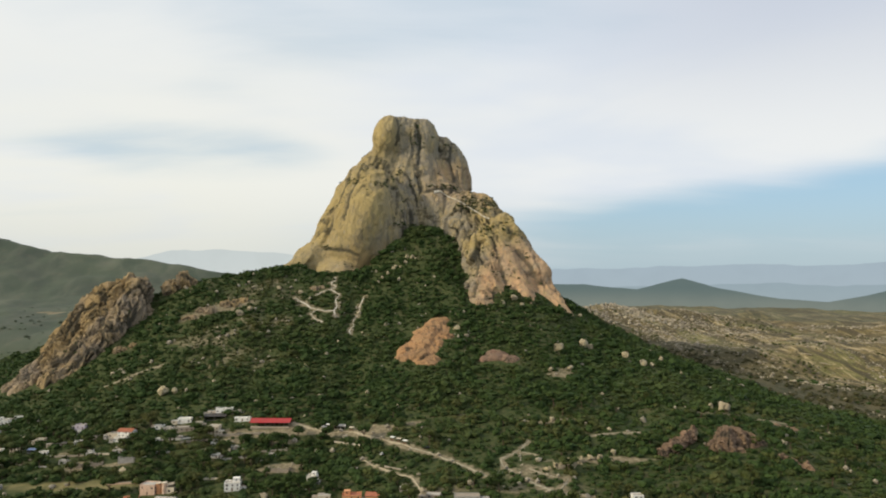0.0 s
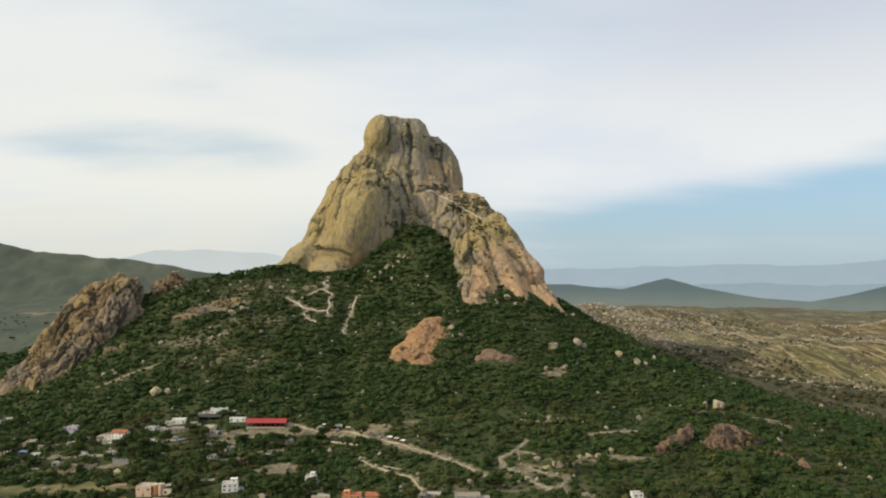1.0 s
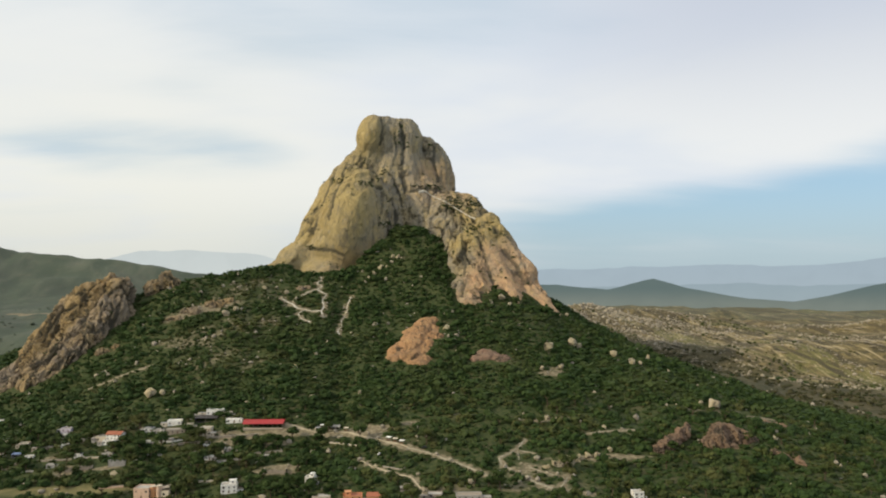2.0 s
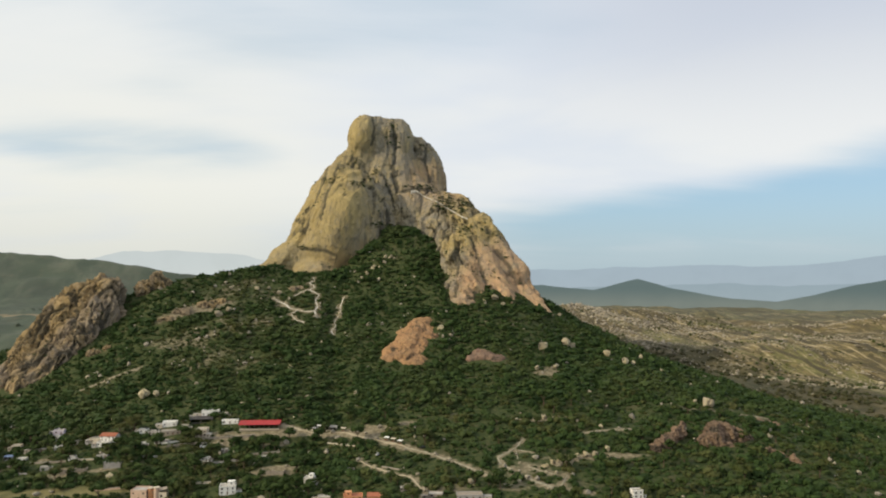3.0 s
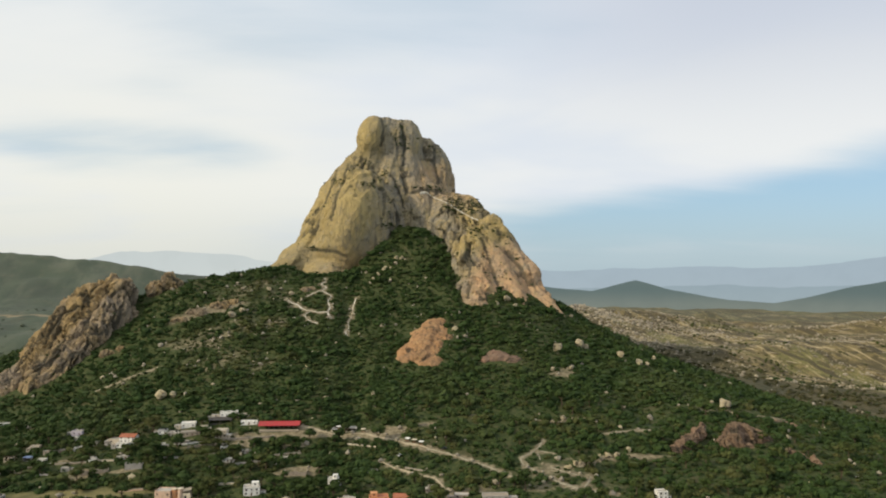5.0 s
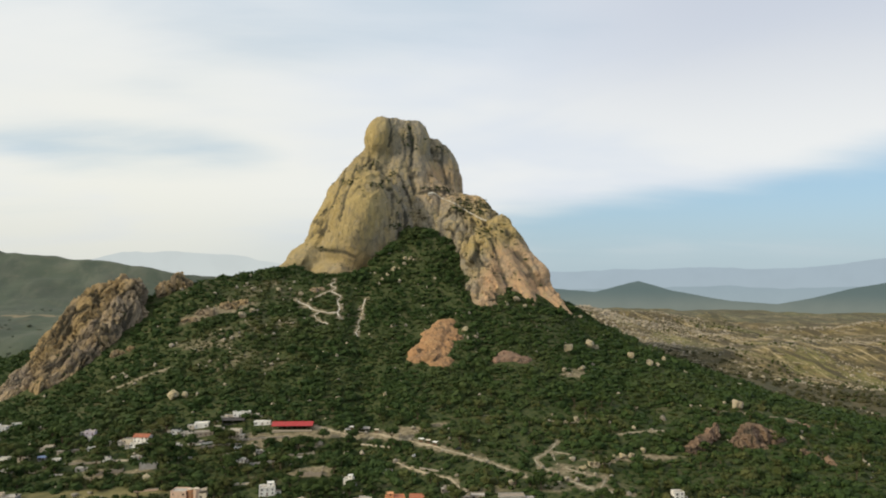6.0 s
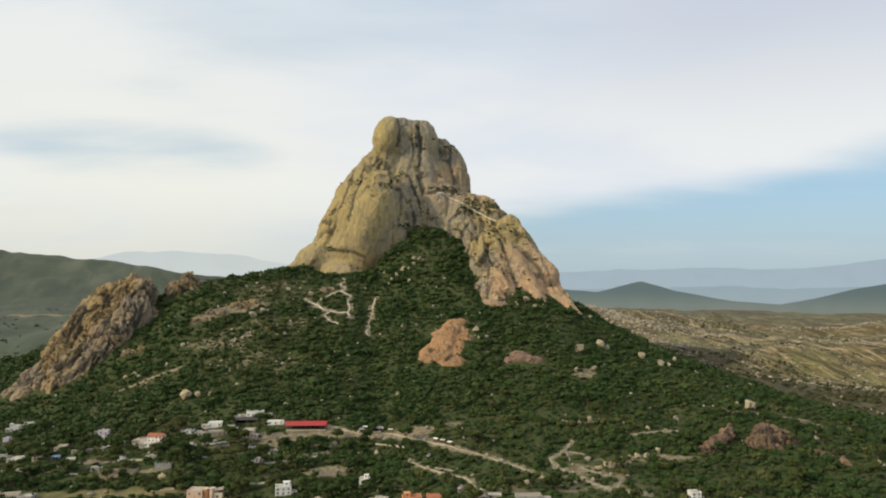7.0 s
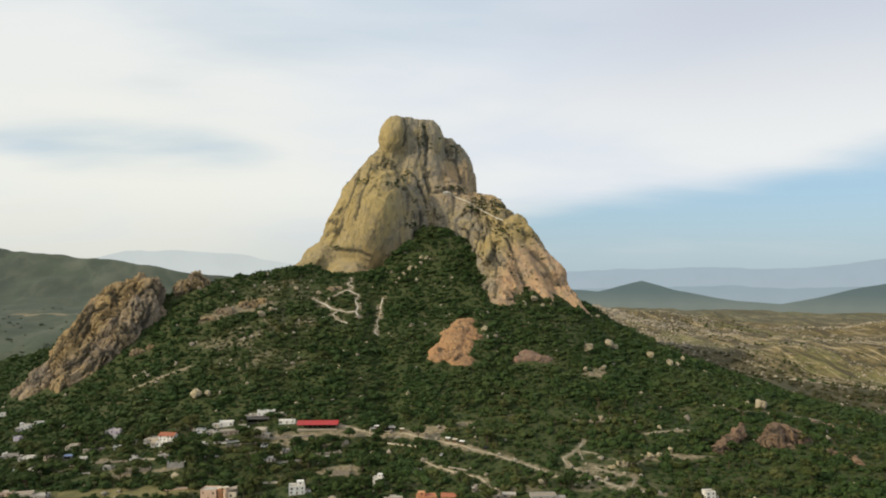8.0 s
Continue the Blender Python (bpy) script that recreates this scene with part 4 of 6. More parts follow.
# ---- trails and roads ----
def ribbon(name, line, width, mat, seed, label, lift=0.35):
    """A trodden way laid over the ground, with a ragged edge."""
    pts = []
    for (ax, ay), (bx, by) in zip(line, line[1:]):
        n = max(2, int(math.hypot(bx - ax, by - ay) / 1.6))
        pts += [(ax + (bx - ax) * i / n, ay + (by - ay) * i / n) for i in range(n)]
    p = np.array(pts + [line[-1]], float)
    for _ in range(4):
        p[1:-1] = (p[:-2] + 2 * p[1:-1] + p[2:]) / 4
    d = np.gradient(p, axis=0)
    d /= np.maximum(np.linalg.norm(d, axis=1, keepdims=True), 1e-6)
    side = np.stack([-d[:, 1], d[:, 0]], -1)
    s = np.arange(len(p)) * 0.35
    rows = []
    for k, f in enumerate((-1, -0.45, 0.45, 1)):
        w = width * np.maximum(0.06, 0.46 + (0.22 if width > 2.3 else 0.75) * vnoise(s * 0.8, 0 * s + 3.3 * k, None, seed)) * f
        q = p + side * (w + 0.5 * width * vnoise(s * 0.4, 0 * s, None, seed + 7))[:, None]
        rows.append(np.concatenate([q, (height(q[:, 0], q[:, 1]) + (lift if abs(f) < 1 else -0.15))[:, None]], 1))
    v = np.concatenate(rows)
    n = len(p)
    g = np.arange(4 * n).reshape(4, n)
    faces = np.stack([g[:-1, 1:], g[:-1, :-1], g[1:, :-1], g[1:, 1:]], -1).reshape(-1, 4)
    tagged(new(name, fast_mesh(name, v, faces[:, ::-1], mat, True)), label, "road" if mat is M_ROAD else "path", kind="structure")


for i, (width, line) in enumerate(TRAILS):
    road = (width, line) in ROADS
    ribbon("dirt_road" if road else "trail", line, width * (0.58 if i < len(STEPS) else 0.8), M_ROAD if road else M_PATH if i < len(STEPS) else M_TRACK, 400 + i,
           "pale dirt road winding through the scrub" if road else "pale trodden rocky trail on the slope")


# ---- scrub ----


def ico(level):
    bm = bmesh.new()
    bmesh.ops.create_icosphere(bm, subdivisions=level, radius=1)
    v = np.array([p.co[:] for p in bm.verts])
    f = np.array([[q.index for q in p.verts] for p in bm.faces])
    bm.free()
    return v, f


def flakes(rng, count, size, centres, radii):
    """Leaf clumps: small bent triangles pairs turned at random on the lobes' skins."""
    which = rng.integers(0, len(centres), count)
    u = rng.normal(size=(count, 3))
    u[:, 2] = np.abs(u[:, 2]) * 0.9 - 0.15
    u /= np.linalg.norm(u, axis=1, keepdims=True)
    c = centres[which] + u * radii[which] * rng.uniform(0.86, 1.16, (count, 1))
    a = np.cross(u, rng.normal(size=(count, 3)))
    a /= np.linalg.norm(a, axis=1, keepdims=True)
    tilt = u + 0.7 * rng.normal(size=(count, 3))
    b = np.cross(tilt, a)
    b /= np.linalg.norm(b, axis=1, keepdims=True)
    s = size * rng.uniform(0.6, 1.3, (count, 1))
    v = np.stack([c - a * s, c - b * s * 0.7 + u * s * 0.2, c + a * s, c + b * s * 0.8], 1).reshape(-1, 3)
    q = np.arange(count * 4).reshape(count, 4)
    return v, np.concatenate([q[:, [0, 1, 2]], q[:, [0, 2, 3]]])


def bush_shape(seed, lobes, leaf_count, leaf_size, level=1):
    """A bush about 1 in radius that stands on z = 0: dark lumpy inside, leaf clumps outside."""
    rng = np.random.default_rng(seed)
    bv, bf = ico(level)
    centres, radii, vs, fs, at = [], [], [], [], 0
    for k in range(lobes):
        ang = rng.uniform(0, 6.28)
        off = 0 if lobes == 1 else rng.uniform(0.25, 0.55)
        r = np.array([1, 1, rng.uniform(0.62, 0.85)]) * (rng.uniform(0.85, 1.0) if lobes == 1 else rng.uniform(0.45, 0.72))
        c = np.array([off * math.cos(ang), off * math.sin(ang), r[2] * rng.uniform(0.55, 0.95)])
        v = bv * (1 + 0.16 * rng.normal(size=(len(bv), 1))) * r * 0.93 + c
        centres.append(c), radii.append(r), vs.append(v), fs.append(bf + at)
        at += len(v)
    v, f = flakes(rng, leaf_count, leaf_size, np.array(centres), np.array(radii))
    vs.append(v), fs.append(f + at)
    return np.concatenate(vs), np.concatenate(fs)


def scatter(name, shapes, x, y, z, size, mat, seed, label, tall=1.0, bearing=None):
    """Thousands of bushes as one mesh of stuff."""
    rng = np.random.default_rng(seed)
    pick = rng.integers(0, len(shapes), len(x))
    turn = rng.uniform(0, 6.28, len(x)) if bearing is None else radians(bearing) + 0.16 * rng.normal(size=len(x))
    squash = tall * rng.uniform(0.75, 1.2, len(x))
    vs, fs, at = [], [], 0
    for k, (bv, bf) in enumerate(shapes):
        i = np.flatnonzero(pick == k)
        if not len(i):
            continue
        c, s = np.cos(turn[i])[:, None], np.sin(turn[i])[:, None]
        r = size[i][:, None]
        v = np.stack([x[i][:, None] + r * (bv[:, 0] * c - bv[:, 1] * s), y[i][:, None] + r * (bv[:, 0] * s + bv[:, 1] * c),
                      z[i][:, None] + r * (bv[:, 2] * squash[i][:, None] - 0.12)], -1)
        f = bf[None] + (np.arange(len(i)) * len(bv))[:, None, None] + at
        vs.append(v.reshape(-1, 3)), fs.append(f.reshape(-1, 3))
        at += v.shape[0] * v.shape[1]
    tagged(new(name, fast_mesh(name, np.concatenate(vs), np.concatenate(fs), mat)), label, "scrub", kind="stuff")


def covered(x, y, clouds, reach):
    """Where rock already stands: a coarse plan of the rocks' footprints above the ground."""
    grid = set()
    for v in clouds:
        up = v[v[:, 2] > height(v[:, 0], v[:, 1]) + 0.5]
        grid |= set(zip((up[:, 0] // reach).astype(int).tolist(), (up[:, 1] // reach).astype(int).tolist()))
    return np.array([(a, b) in grid or (a, b + 1) in grid for a, b in zip((x // reach).astype(int).tolist(), (y // reach).astype(int).tolist())])


def spots(x0, x1, y0, y1, gap, seed):
    rng = np.random.default_rng(seed)
    gx, gy = np.meshgrid(np.arange(x0, x1, gap), np.arange(y0, y1, gap))
    x = gx.ravel() + rng.uniform(-0.5, 0.5, gx.size) * gap
    y = gy.ravel() + rng.uniform(-0.5, 0.5, gx.size) * gap
    seen = (x > -0.62 * y - 25) & (x < 0.72 * y + 15)
    return x[seen], y[seen], rng


def clear_of_yards(x, y):
    ok = np.ones(len(x), bool)
    for cx, cy, r in VILLAGE_PLAN:
        ok &= np.hypot(x - cx, y - cy) > 0.72 * r
    return ok


# house plots: x, y, radius
VILLAGE_PLAN = [(-403, 671, 8), (-398, 648, 6), (-259, 584, 11), (-213, 602, 8), (-207, 588, 10), (-187, 604, 9), (-182, 581, 8), (-162, 595, 6), (-138, 588, 11), (-148, 588, 10), (-128, 588, 10), (-82, 580, 7),
                (-195, 497, 14), (-143, 497, 9), (-89, 497, 7), (-58, 464, 12), (15, 458, 10), (121, 454, 7), (-327, 580, 6), (-339, 597, 6), (-303, 612, 7), (-238, 545, 8), (-117, 520, 9), (-325, 512, 16), (-295, 505, 8),
                (-180, 478, 10), (-222, 486, 10), (-24, 474, 6), (-12, 530, 4), (-44, 528, 4), (38, 488, 4)]

small = [bush_shape(500 + i, 1, 13, 0.40) for i in range(8)] + [bush_shape(520 + i, 2, 14, 0.34) for i in range(6)]
large = [bush_shape(540 + i, 2 + i % 2, 20, 0.28) for i in range(8)]
far_shapes = [bush_shape(560 + i, 1, 7, 0.50) for i in range(6)]


def along_bands(x, y):
    """The grain of the dry plain: its ledges run this way."""
    return 0.3 * (0.24 * x - 0.97 * y), 0.97 * x + 0.24 * y


# green pockets on the monolith's face: x, z, half width, half height
POCKETS = [(-41, 360, 9, 20), (-33, 344, 12, 11), (-79, 338, 10, 5), (-82, 314, 11, 5), (-81, 276, 13, 4), (-124, 280, 9, 5), (-146, 191, 18, 4), (-1, 278, 26, 4),
           (39, 250, 32, 15), (60, 252, 9, 7), (56, 210, 24, 13), (-52, 222, 16, 6), (102, 180, 5, 8), (14, 310, 9, 4), (-60, 300, 6, 8)]


def fit_size(x, y, size):
    """Growth keeps low beside trodden ways and house walls."""
    for _, line in TRAILS:
        size = np.minimum(size, 0.7 + 0.42 * line_distance(x, y, line))
    for cx, cy, r in VILLAGE_PLAN:
        size = np.minimum(size, np.where(y < cy, 0.8 + 0.3 * np.maximum(np.hypot(x - cx, y - cy) - 0.7 * r, 0), 9.0))
    for cx, cy in ((112, 704), (144, 738), (234, 598), (-250, 646), (207, 709), (184, 727)):
        size = np.minimum(size, 0.8 + 0.25 * np.hypot(x - cx, y - cy))
    return size


def build_scrub():
    # the slope above the village
    x, y, rng = spots(-640, 560, 610, 1010, 5.0, 21)
    open_here = np.maximum(openness(x, y), np.maximum(1.1 * dryness(x, y), 0.9 * shaded_hollow(x, y)))
    tuft = fbm(x, y, None, 26.0, 3, 31)
    keep = rng.uniform(0, 1, len(x)) < np.clip(1.10 - 0.95 * open_here - 0.5 * (open_here > 0.6) + 0.25 * tuft, 0.02, 1)
    keep &= ~covered(x, y, [PENA_V, SPUR_V, *OUT_V], 3.0)
    keep &= clear_of_yards(x, y) & (meadow_at(x, y) < 0.3)
    keep &= ~((y > 985) & (np.abs(x + 30) < 170))
    x, y = x[keep], y[keep]
    size = np.clip(rng.lognormal(math.log(2.95), 0.36, len(x)) * (1 + 0.6 * fbm(x, y, None, 26.0, 3, 33)), 0.9, 6.4)
    # taller trees in the shelter at the foot of the cliffs
    size *= 1 + 0.5 * np.exp(-(line_distance(x, y, [(-110, 885), (-70, 932), (-28, 962), (8, 958), (30, 898), (42, 850)]) / 14) ** 2)
    size = fit_size(x, y, size)
    parched = (openness(x, y) + 0.5 * fbm(x, y, None, 18.0, 3, 45) > 0.30) & (x < -110)
    g = ~parched
    scatter("hillside_scrub", small, x[g], y[g], height(x[g], y[g]), size[g], M_SCRUB, 41, "dense dark green thorn scrub covering the hillside", 0.85)
    g = parched
    scatter("parched_scrub", small, x[g], y[g], height(x[g], y[g]), 0.85 * size[g], M_DRY, 49, "olive brown half-dry scrub on stony ground", 0.8)
    # knee-high growth that fills the gaps on the open ground
    x, y, rng = spots(-470, 330, 612, 880, 3.6, 30)
    lean = openness(x, y)
    keep = (rng.uniform(0, 1, len(x)) < np.clip(0.15 + 1.2 * lean + 0.5 * fbm(x, y, None, 30.0, 2, 53), 0, 0.75)) & (lean < 0.8) & ~covered(x, y, [PENA_V, SPUR_V, *OUT_V], 3.0) & clear_of_yards(x, y)
    x, y = x[keep], y[keep]
    scatter("low_shrubs", far_shapes, x, y, height(x, y), np.clip(rng.lognormal(math.log(1.25), 0.35, len(x)), 0.5, 2.4), M_DRY, 51, "low olive shrubs between the thorn bushes", 0.7)
    # among the houses
    x, y, rng = spots(-460, 460, 438, 612, 5.0, 22)
    open_here = openness(x, y)
    keep = rng.uniform(0, 1, len(x)) < np.clip(0.92 - 1.25 * open_here + 0.55 * fbm(x, y, None, 30.0, 3, 32), 0.03, 1)
    keep &= ~covered(x, y, OUT_V, 2.0)
    keep &= clear_of_yards(x, y) & (meadow_at(x, y) < 0.25)
    x, y = x[keep], y[keep]
    size = np.clip(rng.lognormal(math.log(2.75), 0.40, len(x)) * (1 + 0.7 * fbm(x, y, None, 24.0, 3, 39)), 0.8, 6.0)
    size = fit_size(x, y, size)
    brown = rng.uniform(0, 1, len(x)) < 0.22 + 0.5 * fbm(x, y, None, 25.0, 2, 46)
    for g, mat, nm, lab in ((~brown, M_SCRUB, "village_scrub", "dark green scrub and low trees between the houses"), (brown, M_DRY, "village_brush", "olive brown brush between the houses")):
        scatter(nm, large, x[g], y[g], height(x[g], y[g]), size[g], mat, 42, lab)
    # the dry plain
    x, y, rng = spots(120, 1150, 900, 1720, 8.0, 23)
    dry = dryness(x, y)
    keep = (dry > 0.25) & (rng.uniform(0, 1, len(x)) < np.clip(-0.06 + 0.9 * fbm(*along_bands(x, y), None, 42.0, 3, 34), 0.004, 0.4))
    x, y = x[keep], y[keep]
    size = np.clip(rng.lognormal(math.log(1.7), 0.4, len(x)), 0.7, 3.6)
    scatter("plain_scrub", far_shapes, x, y, height(x, y), size, M_DRY, 43, "sparse olive scrub dotted over the dry plain")
    # brown leafless scrub behind the shoulder
    x, y, rng = spots(260, 950, 700, 1260, 6.0, 29)
    keep = (rng.uniform(0, 1, len(x)) < np.clip(0.30 + 0.9 * fbm(x + 0.6 * y, y, None, 50.0, 3, 40), 0.03, 0.8)) & (shaded_hollow(x, y) > rng.uniform(0.2, 0.9, len(x)))
    x, y = x[keep], y[keep]
    scatter("brown_scrub", far_shapes, x, y, height(x, y), np.clip(rng.lognormal(math.log(2.6), 0.35, len(x)), 1.0, 5), M_TWIG, 48, "leafless brown scrub in the hollow behind the shoulder", 0.7)
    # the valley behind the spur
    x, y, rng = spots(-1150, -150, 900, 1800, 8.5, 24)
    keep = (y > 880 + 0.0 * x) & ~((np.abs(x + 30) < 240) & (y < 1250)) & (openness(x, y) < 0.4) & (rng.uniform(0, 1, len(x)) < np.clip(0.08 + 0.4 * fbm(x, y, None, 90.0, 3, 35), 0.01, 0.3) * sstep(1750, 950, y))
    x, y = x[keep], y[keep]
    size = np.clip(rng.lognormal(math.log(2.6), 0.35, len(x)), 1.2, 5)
    scatter("valley_scrub", far_shapes, x, y, height(x, y), size, M_VALLEY_HAZE, 44, "green scrub on the valley slopes behind, paled by painted haze", 0.6)
    # ledges and clefts of the rocks
    rng = np.random.default_rng(25)
    for cloud, norm, dark, name, share, label in ((PENA_V, PENA_N, PENA_C, "ledge_scrub", 0.10, "green scrub growing on ledges and in clefts of the monolith"), (SPUR_V, SPUR_N, SPUR_C, "spur_scrub", 0.02, "scrub in the clefts of the rock spur")):
        px, py, pz = cloud.T
        pocket = sum(np.exp(-((px - a) / w) ** 2 - ((pz - c) / h) ** 2) for a, c, w, h in POCKETS) if cloud is PENA_V else 0 * px
        knot = fbm(px, py, pz, 13.0, 2, 66)
        want = 1.0 * sstep(0.25, 0.55, norm[:, 2]) * sstep(0.24, 0.40, knot) + 0.4 * dark * sstep(0.1, 0.4, norm[:, 2]) + 4.5 * sstep(0.3, 0.8, pocket + 0.5 * knot) * sstep(-0.3, 0.12, norm[:, 2])
        ok = (norm[:, 1] < -0.15) & (rng.uniform(0, 1, len(px)) < share * want) & (pz > height(px, py) + 1.5)
        scatter(name, small, px[ok], py[ok], pz[ok], np.clip(rng.lognormal(math.log(1.35), 0.4, ok.sum()), 0.6, 2.8), M_SCRUB, 45, label, 0.5)


build_scrub()


# ---- scattered stones ----
def build_stones():
    bv, bf = ico(1)
    shapes = []
    for i in range(6):
        rng = np.random.default_rng(600 + i)
        v = bv * (1 + 0.22 * rng.normal(size=(len(bv), 1))) * np.array([1, 0.8, 0.65])
        shapes.append((v + np.array([0, 0, 0.35]), bf))
    x, y, rng = spots(-480, 480, 450, 930, 6.5, 26)
    keep = rng.uniform(0, 1, len(x)) < 0.035 + 0.45 * openness(x, y) + 0.10 * sstep(0.15, 0.5, fbm(x, y, None, 55.0, 3, 37))
    keep &= ~covered(x, y, [PENA_V, SPUR_V], 3.0) & clear_of_yards(x, y)
    x, y = x[keep], y[keep]
    scatter("loose_stones", shapes, x, y, height(x, y), np.clip(rng.lognormal(math.log(1.2), 0.5, len(x)), 0.4, 3.0), M_STONE, 46, "pale loose stones scattered over the slope", 1.2)
    x, y, rng = spots(150, 1200, 900, 1720, 6.0, 27)
    brow = np.exp(-(line_distance(x, y, [(860, 1570), (1000, 1480), (1250, 1450)]) / 55) ** 2)
    keep = (dryness(x, y) > 0.5) & (rng.uniform(0, 1, len(x)) < np.clip(0.45 * brow + 1.1 * fbm(*along_bands(x, y), None, 50.0, 3, 38) + 0.05 + 0.16 * sstep(850, 600, x) + 0.75 * np.exp(-((x - 430) / 150) ** 2 - ((y - 1540) / 140) ** 2), 0, 0.85))
    x, y, brow = x[keep], y[keep], brow[keep]
    crest = 0.9 * brow + np.exp(-((x - 400) / 120) ** 2 - ((y - 1560) / 140) ** 2)
    scatter("plain_stones", shapes, x, y, height(x, y), np.clip(rng.lognormal(math.log(1.2), 0.5, len(x)), 0.5, 4) * (1 + 0.6 * crest), M_STONE, 47, "pale rocks strewn over the dry plain", 1.0)
    # long low ledges of bare rock that follow the grain of the plain
    x, y, rng = spots(230, 1200, 860, 1720, 15.0, 28)
    band = fbm(*along_bands(x, y), None, 46.0, 3, 52)
    keep = (dryness(x, y) > 0.35) & (rng.uniform(0, 1, len(x)) < np.clip(0.10 + 1.6 * band, 0.0, 0.8))
    x, y = x[keep], y[keep]
    strips = [(v * np.array([rng.uniform(4, 8), rng.uniform(0.8, 1.4), 0.8]), f) for v, f in shapes]
    scatter("plain_ledges", strips, x, y, height(x, y) - 0.35, np.clip(rng.lognormal(math.log(1.8), 0.45, len(x)), 0.7, 4.5), M_LEDGE, 50, "long pale rock ledges across the dry plain", 0.55, bearing=-76)


build_stones()


def boulder(x, y, r, tall, seed, label, head=0.0):
    """A single boulder, rounded and split, standing in the scrub."""
    bv, bf = ico(3)
    r = 1.3 * r
    sx, sy = 1 + 0.2 * math.sin(seed * 1.7), 0.9
    p = bv * np.array([sx, sy, tall])
    n = fbm(p[:, 0] + seed, p[:, 1], p[:, 2], 0.9, 4, seed)
    cut = np.abs(fbm(p[:, 0] - seed, p[:, 1], p[:, 2] * 0.5, 0.8, 2, seed + 3))
    rng = np.random.default_rng(seed)
    for _ in range(9):   # broken faces
        w = rng.normal(size=3)
        w /= np.linalg.norm(w)
        over = np.maximum(p @ w - rng.uniform(0.50, 0.78), 0)
        p = p - over[:, None] * w
    p = p * (1 + 0.16 * n - 0.16 * np.exp(-(cut / 0.07) ** 2))[:, None]
    p[:, :2] *= (1 + head * np.clip(p[:, 2] / tall, -1, 0.3))[:, None]   # undercut towards its foot
    p[:, 2] = np.maximum(p[:, 2], -(0.65 + 0.9 * head) * tall)
    me = fast_mesh("boulder", p * r, bf, M_STONE, False)
    set_values(me, "groove", np.exp(-(cut / 0.06) ** 2))
    set_values(me, "lichen", np.clip(0.6 + 0.5 * n, 0, 1))
    set_values(me, "pink", np.full(len(p), 0.15))
    ob = new("boulder", me)
    ob.matrix_basis = pose(x, y, float(height(x, y)) + (0.55 + 0.9 * head) * tall * r, 0, 0, seed * 47 % 360)
    tagged(ob, label, "boulder", "boulders on the slope")


boulder(112, 706, 4.0, 1.65, 1, "tall yellowish top-heavy boulder standing in the scrub", 0.22)
boulder(144, 741, 4.2, 1.3, 2, "grey split boulder in the scrub")
boulder(150, 742, 3.2, 1.0, 3, "small grey boulder beside a split one")
boulder(234, 603, 4.4, 1.25, 4, "large pale squarish boulder on the slope")
boulder(223, 606, 1.9, 1.3, 5, "pale boulder beside a larger one")
boulder(-250, 650, 4.6, 1.0, 6, "pale weathered boulder in the scrub")
boulder(-241, 651, 2.8, 0.9, 7, "small pale boulder in the scrub")
boulder(-218, 775, 3.0, 1.1, 8, "grey boulder on the slope")
boulder(80, 815, 3.6, 1.0, 9, "pale boulder at the foot of the buttress")
boulder(88, 805, 2.6, 1.0, 10, "small boulder at the foot of the buttress")
boulder(66, 800, 2.6, 1.2, 11, "grey boulder at the foot of the buttress")
boulder(196, 712, 3.2, 1.0, 12, "pale boulder on the shoulder")
boulder(206, 716, 2.4, 1.2, 13, "small pale boulder on the shoulder")
boulder(118, 674, 2.8, 0.7, 14, "low pale boulder in the scrub")
boulder(-129, 680, 2.2, 1.0, 15, "small grey boulder in the scrub")
boulder(-66, 636, 2.0, 0.9, 16, "small pale boulder in the scrub")
boulder(189, 548, 2.4, 1.5, 17, "upright white stone among the scrub")
boulder(86, 574, 2.0, 1.1, 18, "small white boulder on bare ground")
boulder(-105, 628, 2.6, 1.5, 19, "white upright rock above the road")
boulder(360, 657, 2.0, 0.6, 20, "low pale boulder on the shoulder")
boulder(379, 649, 1.8, 0.6, 21, "low pale boulder on the shoulder")
boulder(20, 718, 2.6, 1.0, 22, "grey boulder beside the bare slab")
boulder(14, 742, 3.0, 1.0, 23, "grey boulder beside the bare slab")
boulder(24, 730, 2.2, 1.0, 24, "grey boulder beside the bare slab")
boulder(224, 748, 2.6, 1.2, 25, "pale upright boulder on the shoulder")
boulder(233, 711, 2.1, 0.9, 26, "pale boulder on the shoulder")
boulder(184, 731, 2.5, 1.5, 42, "grey upright boulder on the shoulder", 0.2)
boulder(222, 777, 2.6, 1.0, 43, "pale leaning boulder on the shoulder")
boulder(99, 667, 2.4, 0.8, 44, "low pale boulder beside bare rock")
boulder(-209, 783, 2.6, 1.3, 45, "grey upright boulder on the slope", 0.2)
boulder(-187, 741, 2.0, 1.0, 46, "grey boulder in the scrub")
boulder(-45, 899, 2.3, 1.2, 47, "pale boulder in the steep scrub")
boulder(-38, 899, 2.0, 1.0, 48, "pale boulder in the steep scrub")
boulder(103, 510, 2.0, 1.2, 27, "pale upright boulder on a rocky band")
boulder(110, 511, 2.3, 1.1, 28, "pale boulder on a rocky band")
boulder(121, 519, 1.9, 1.4, 29, "pale boulder on a rocky band")
boulder(-60, 880, 2.4, 1.2, 30, "pale boulder in the steep scrub")
boulder(-66, 872, 2.0, 1.0, 31, "pale boulder in the steep scrub")
boulder(-46, 890, 2.2, 1.0, 32, "pale boulder in the steep scrub")
boulder(-72, 866, 1.8, 1.1, 35, "pale boulder in the steep scrub")
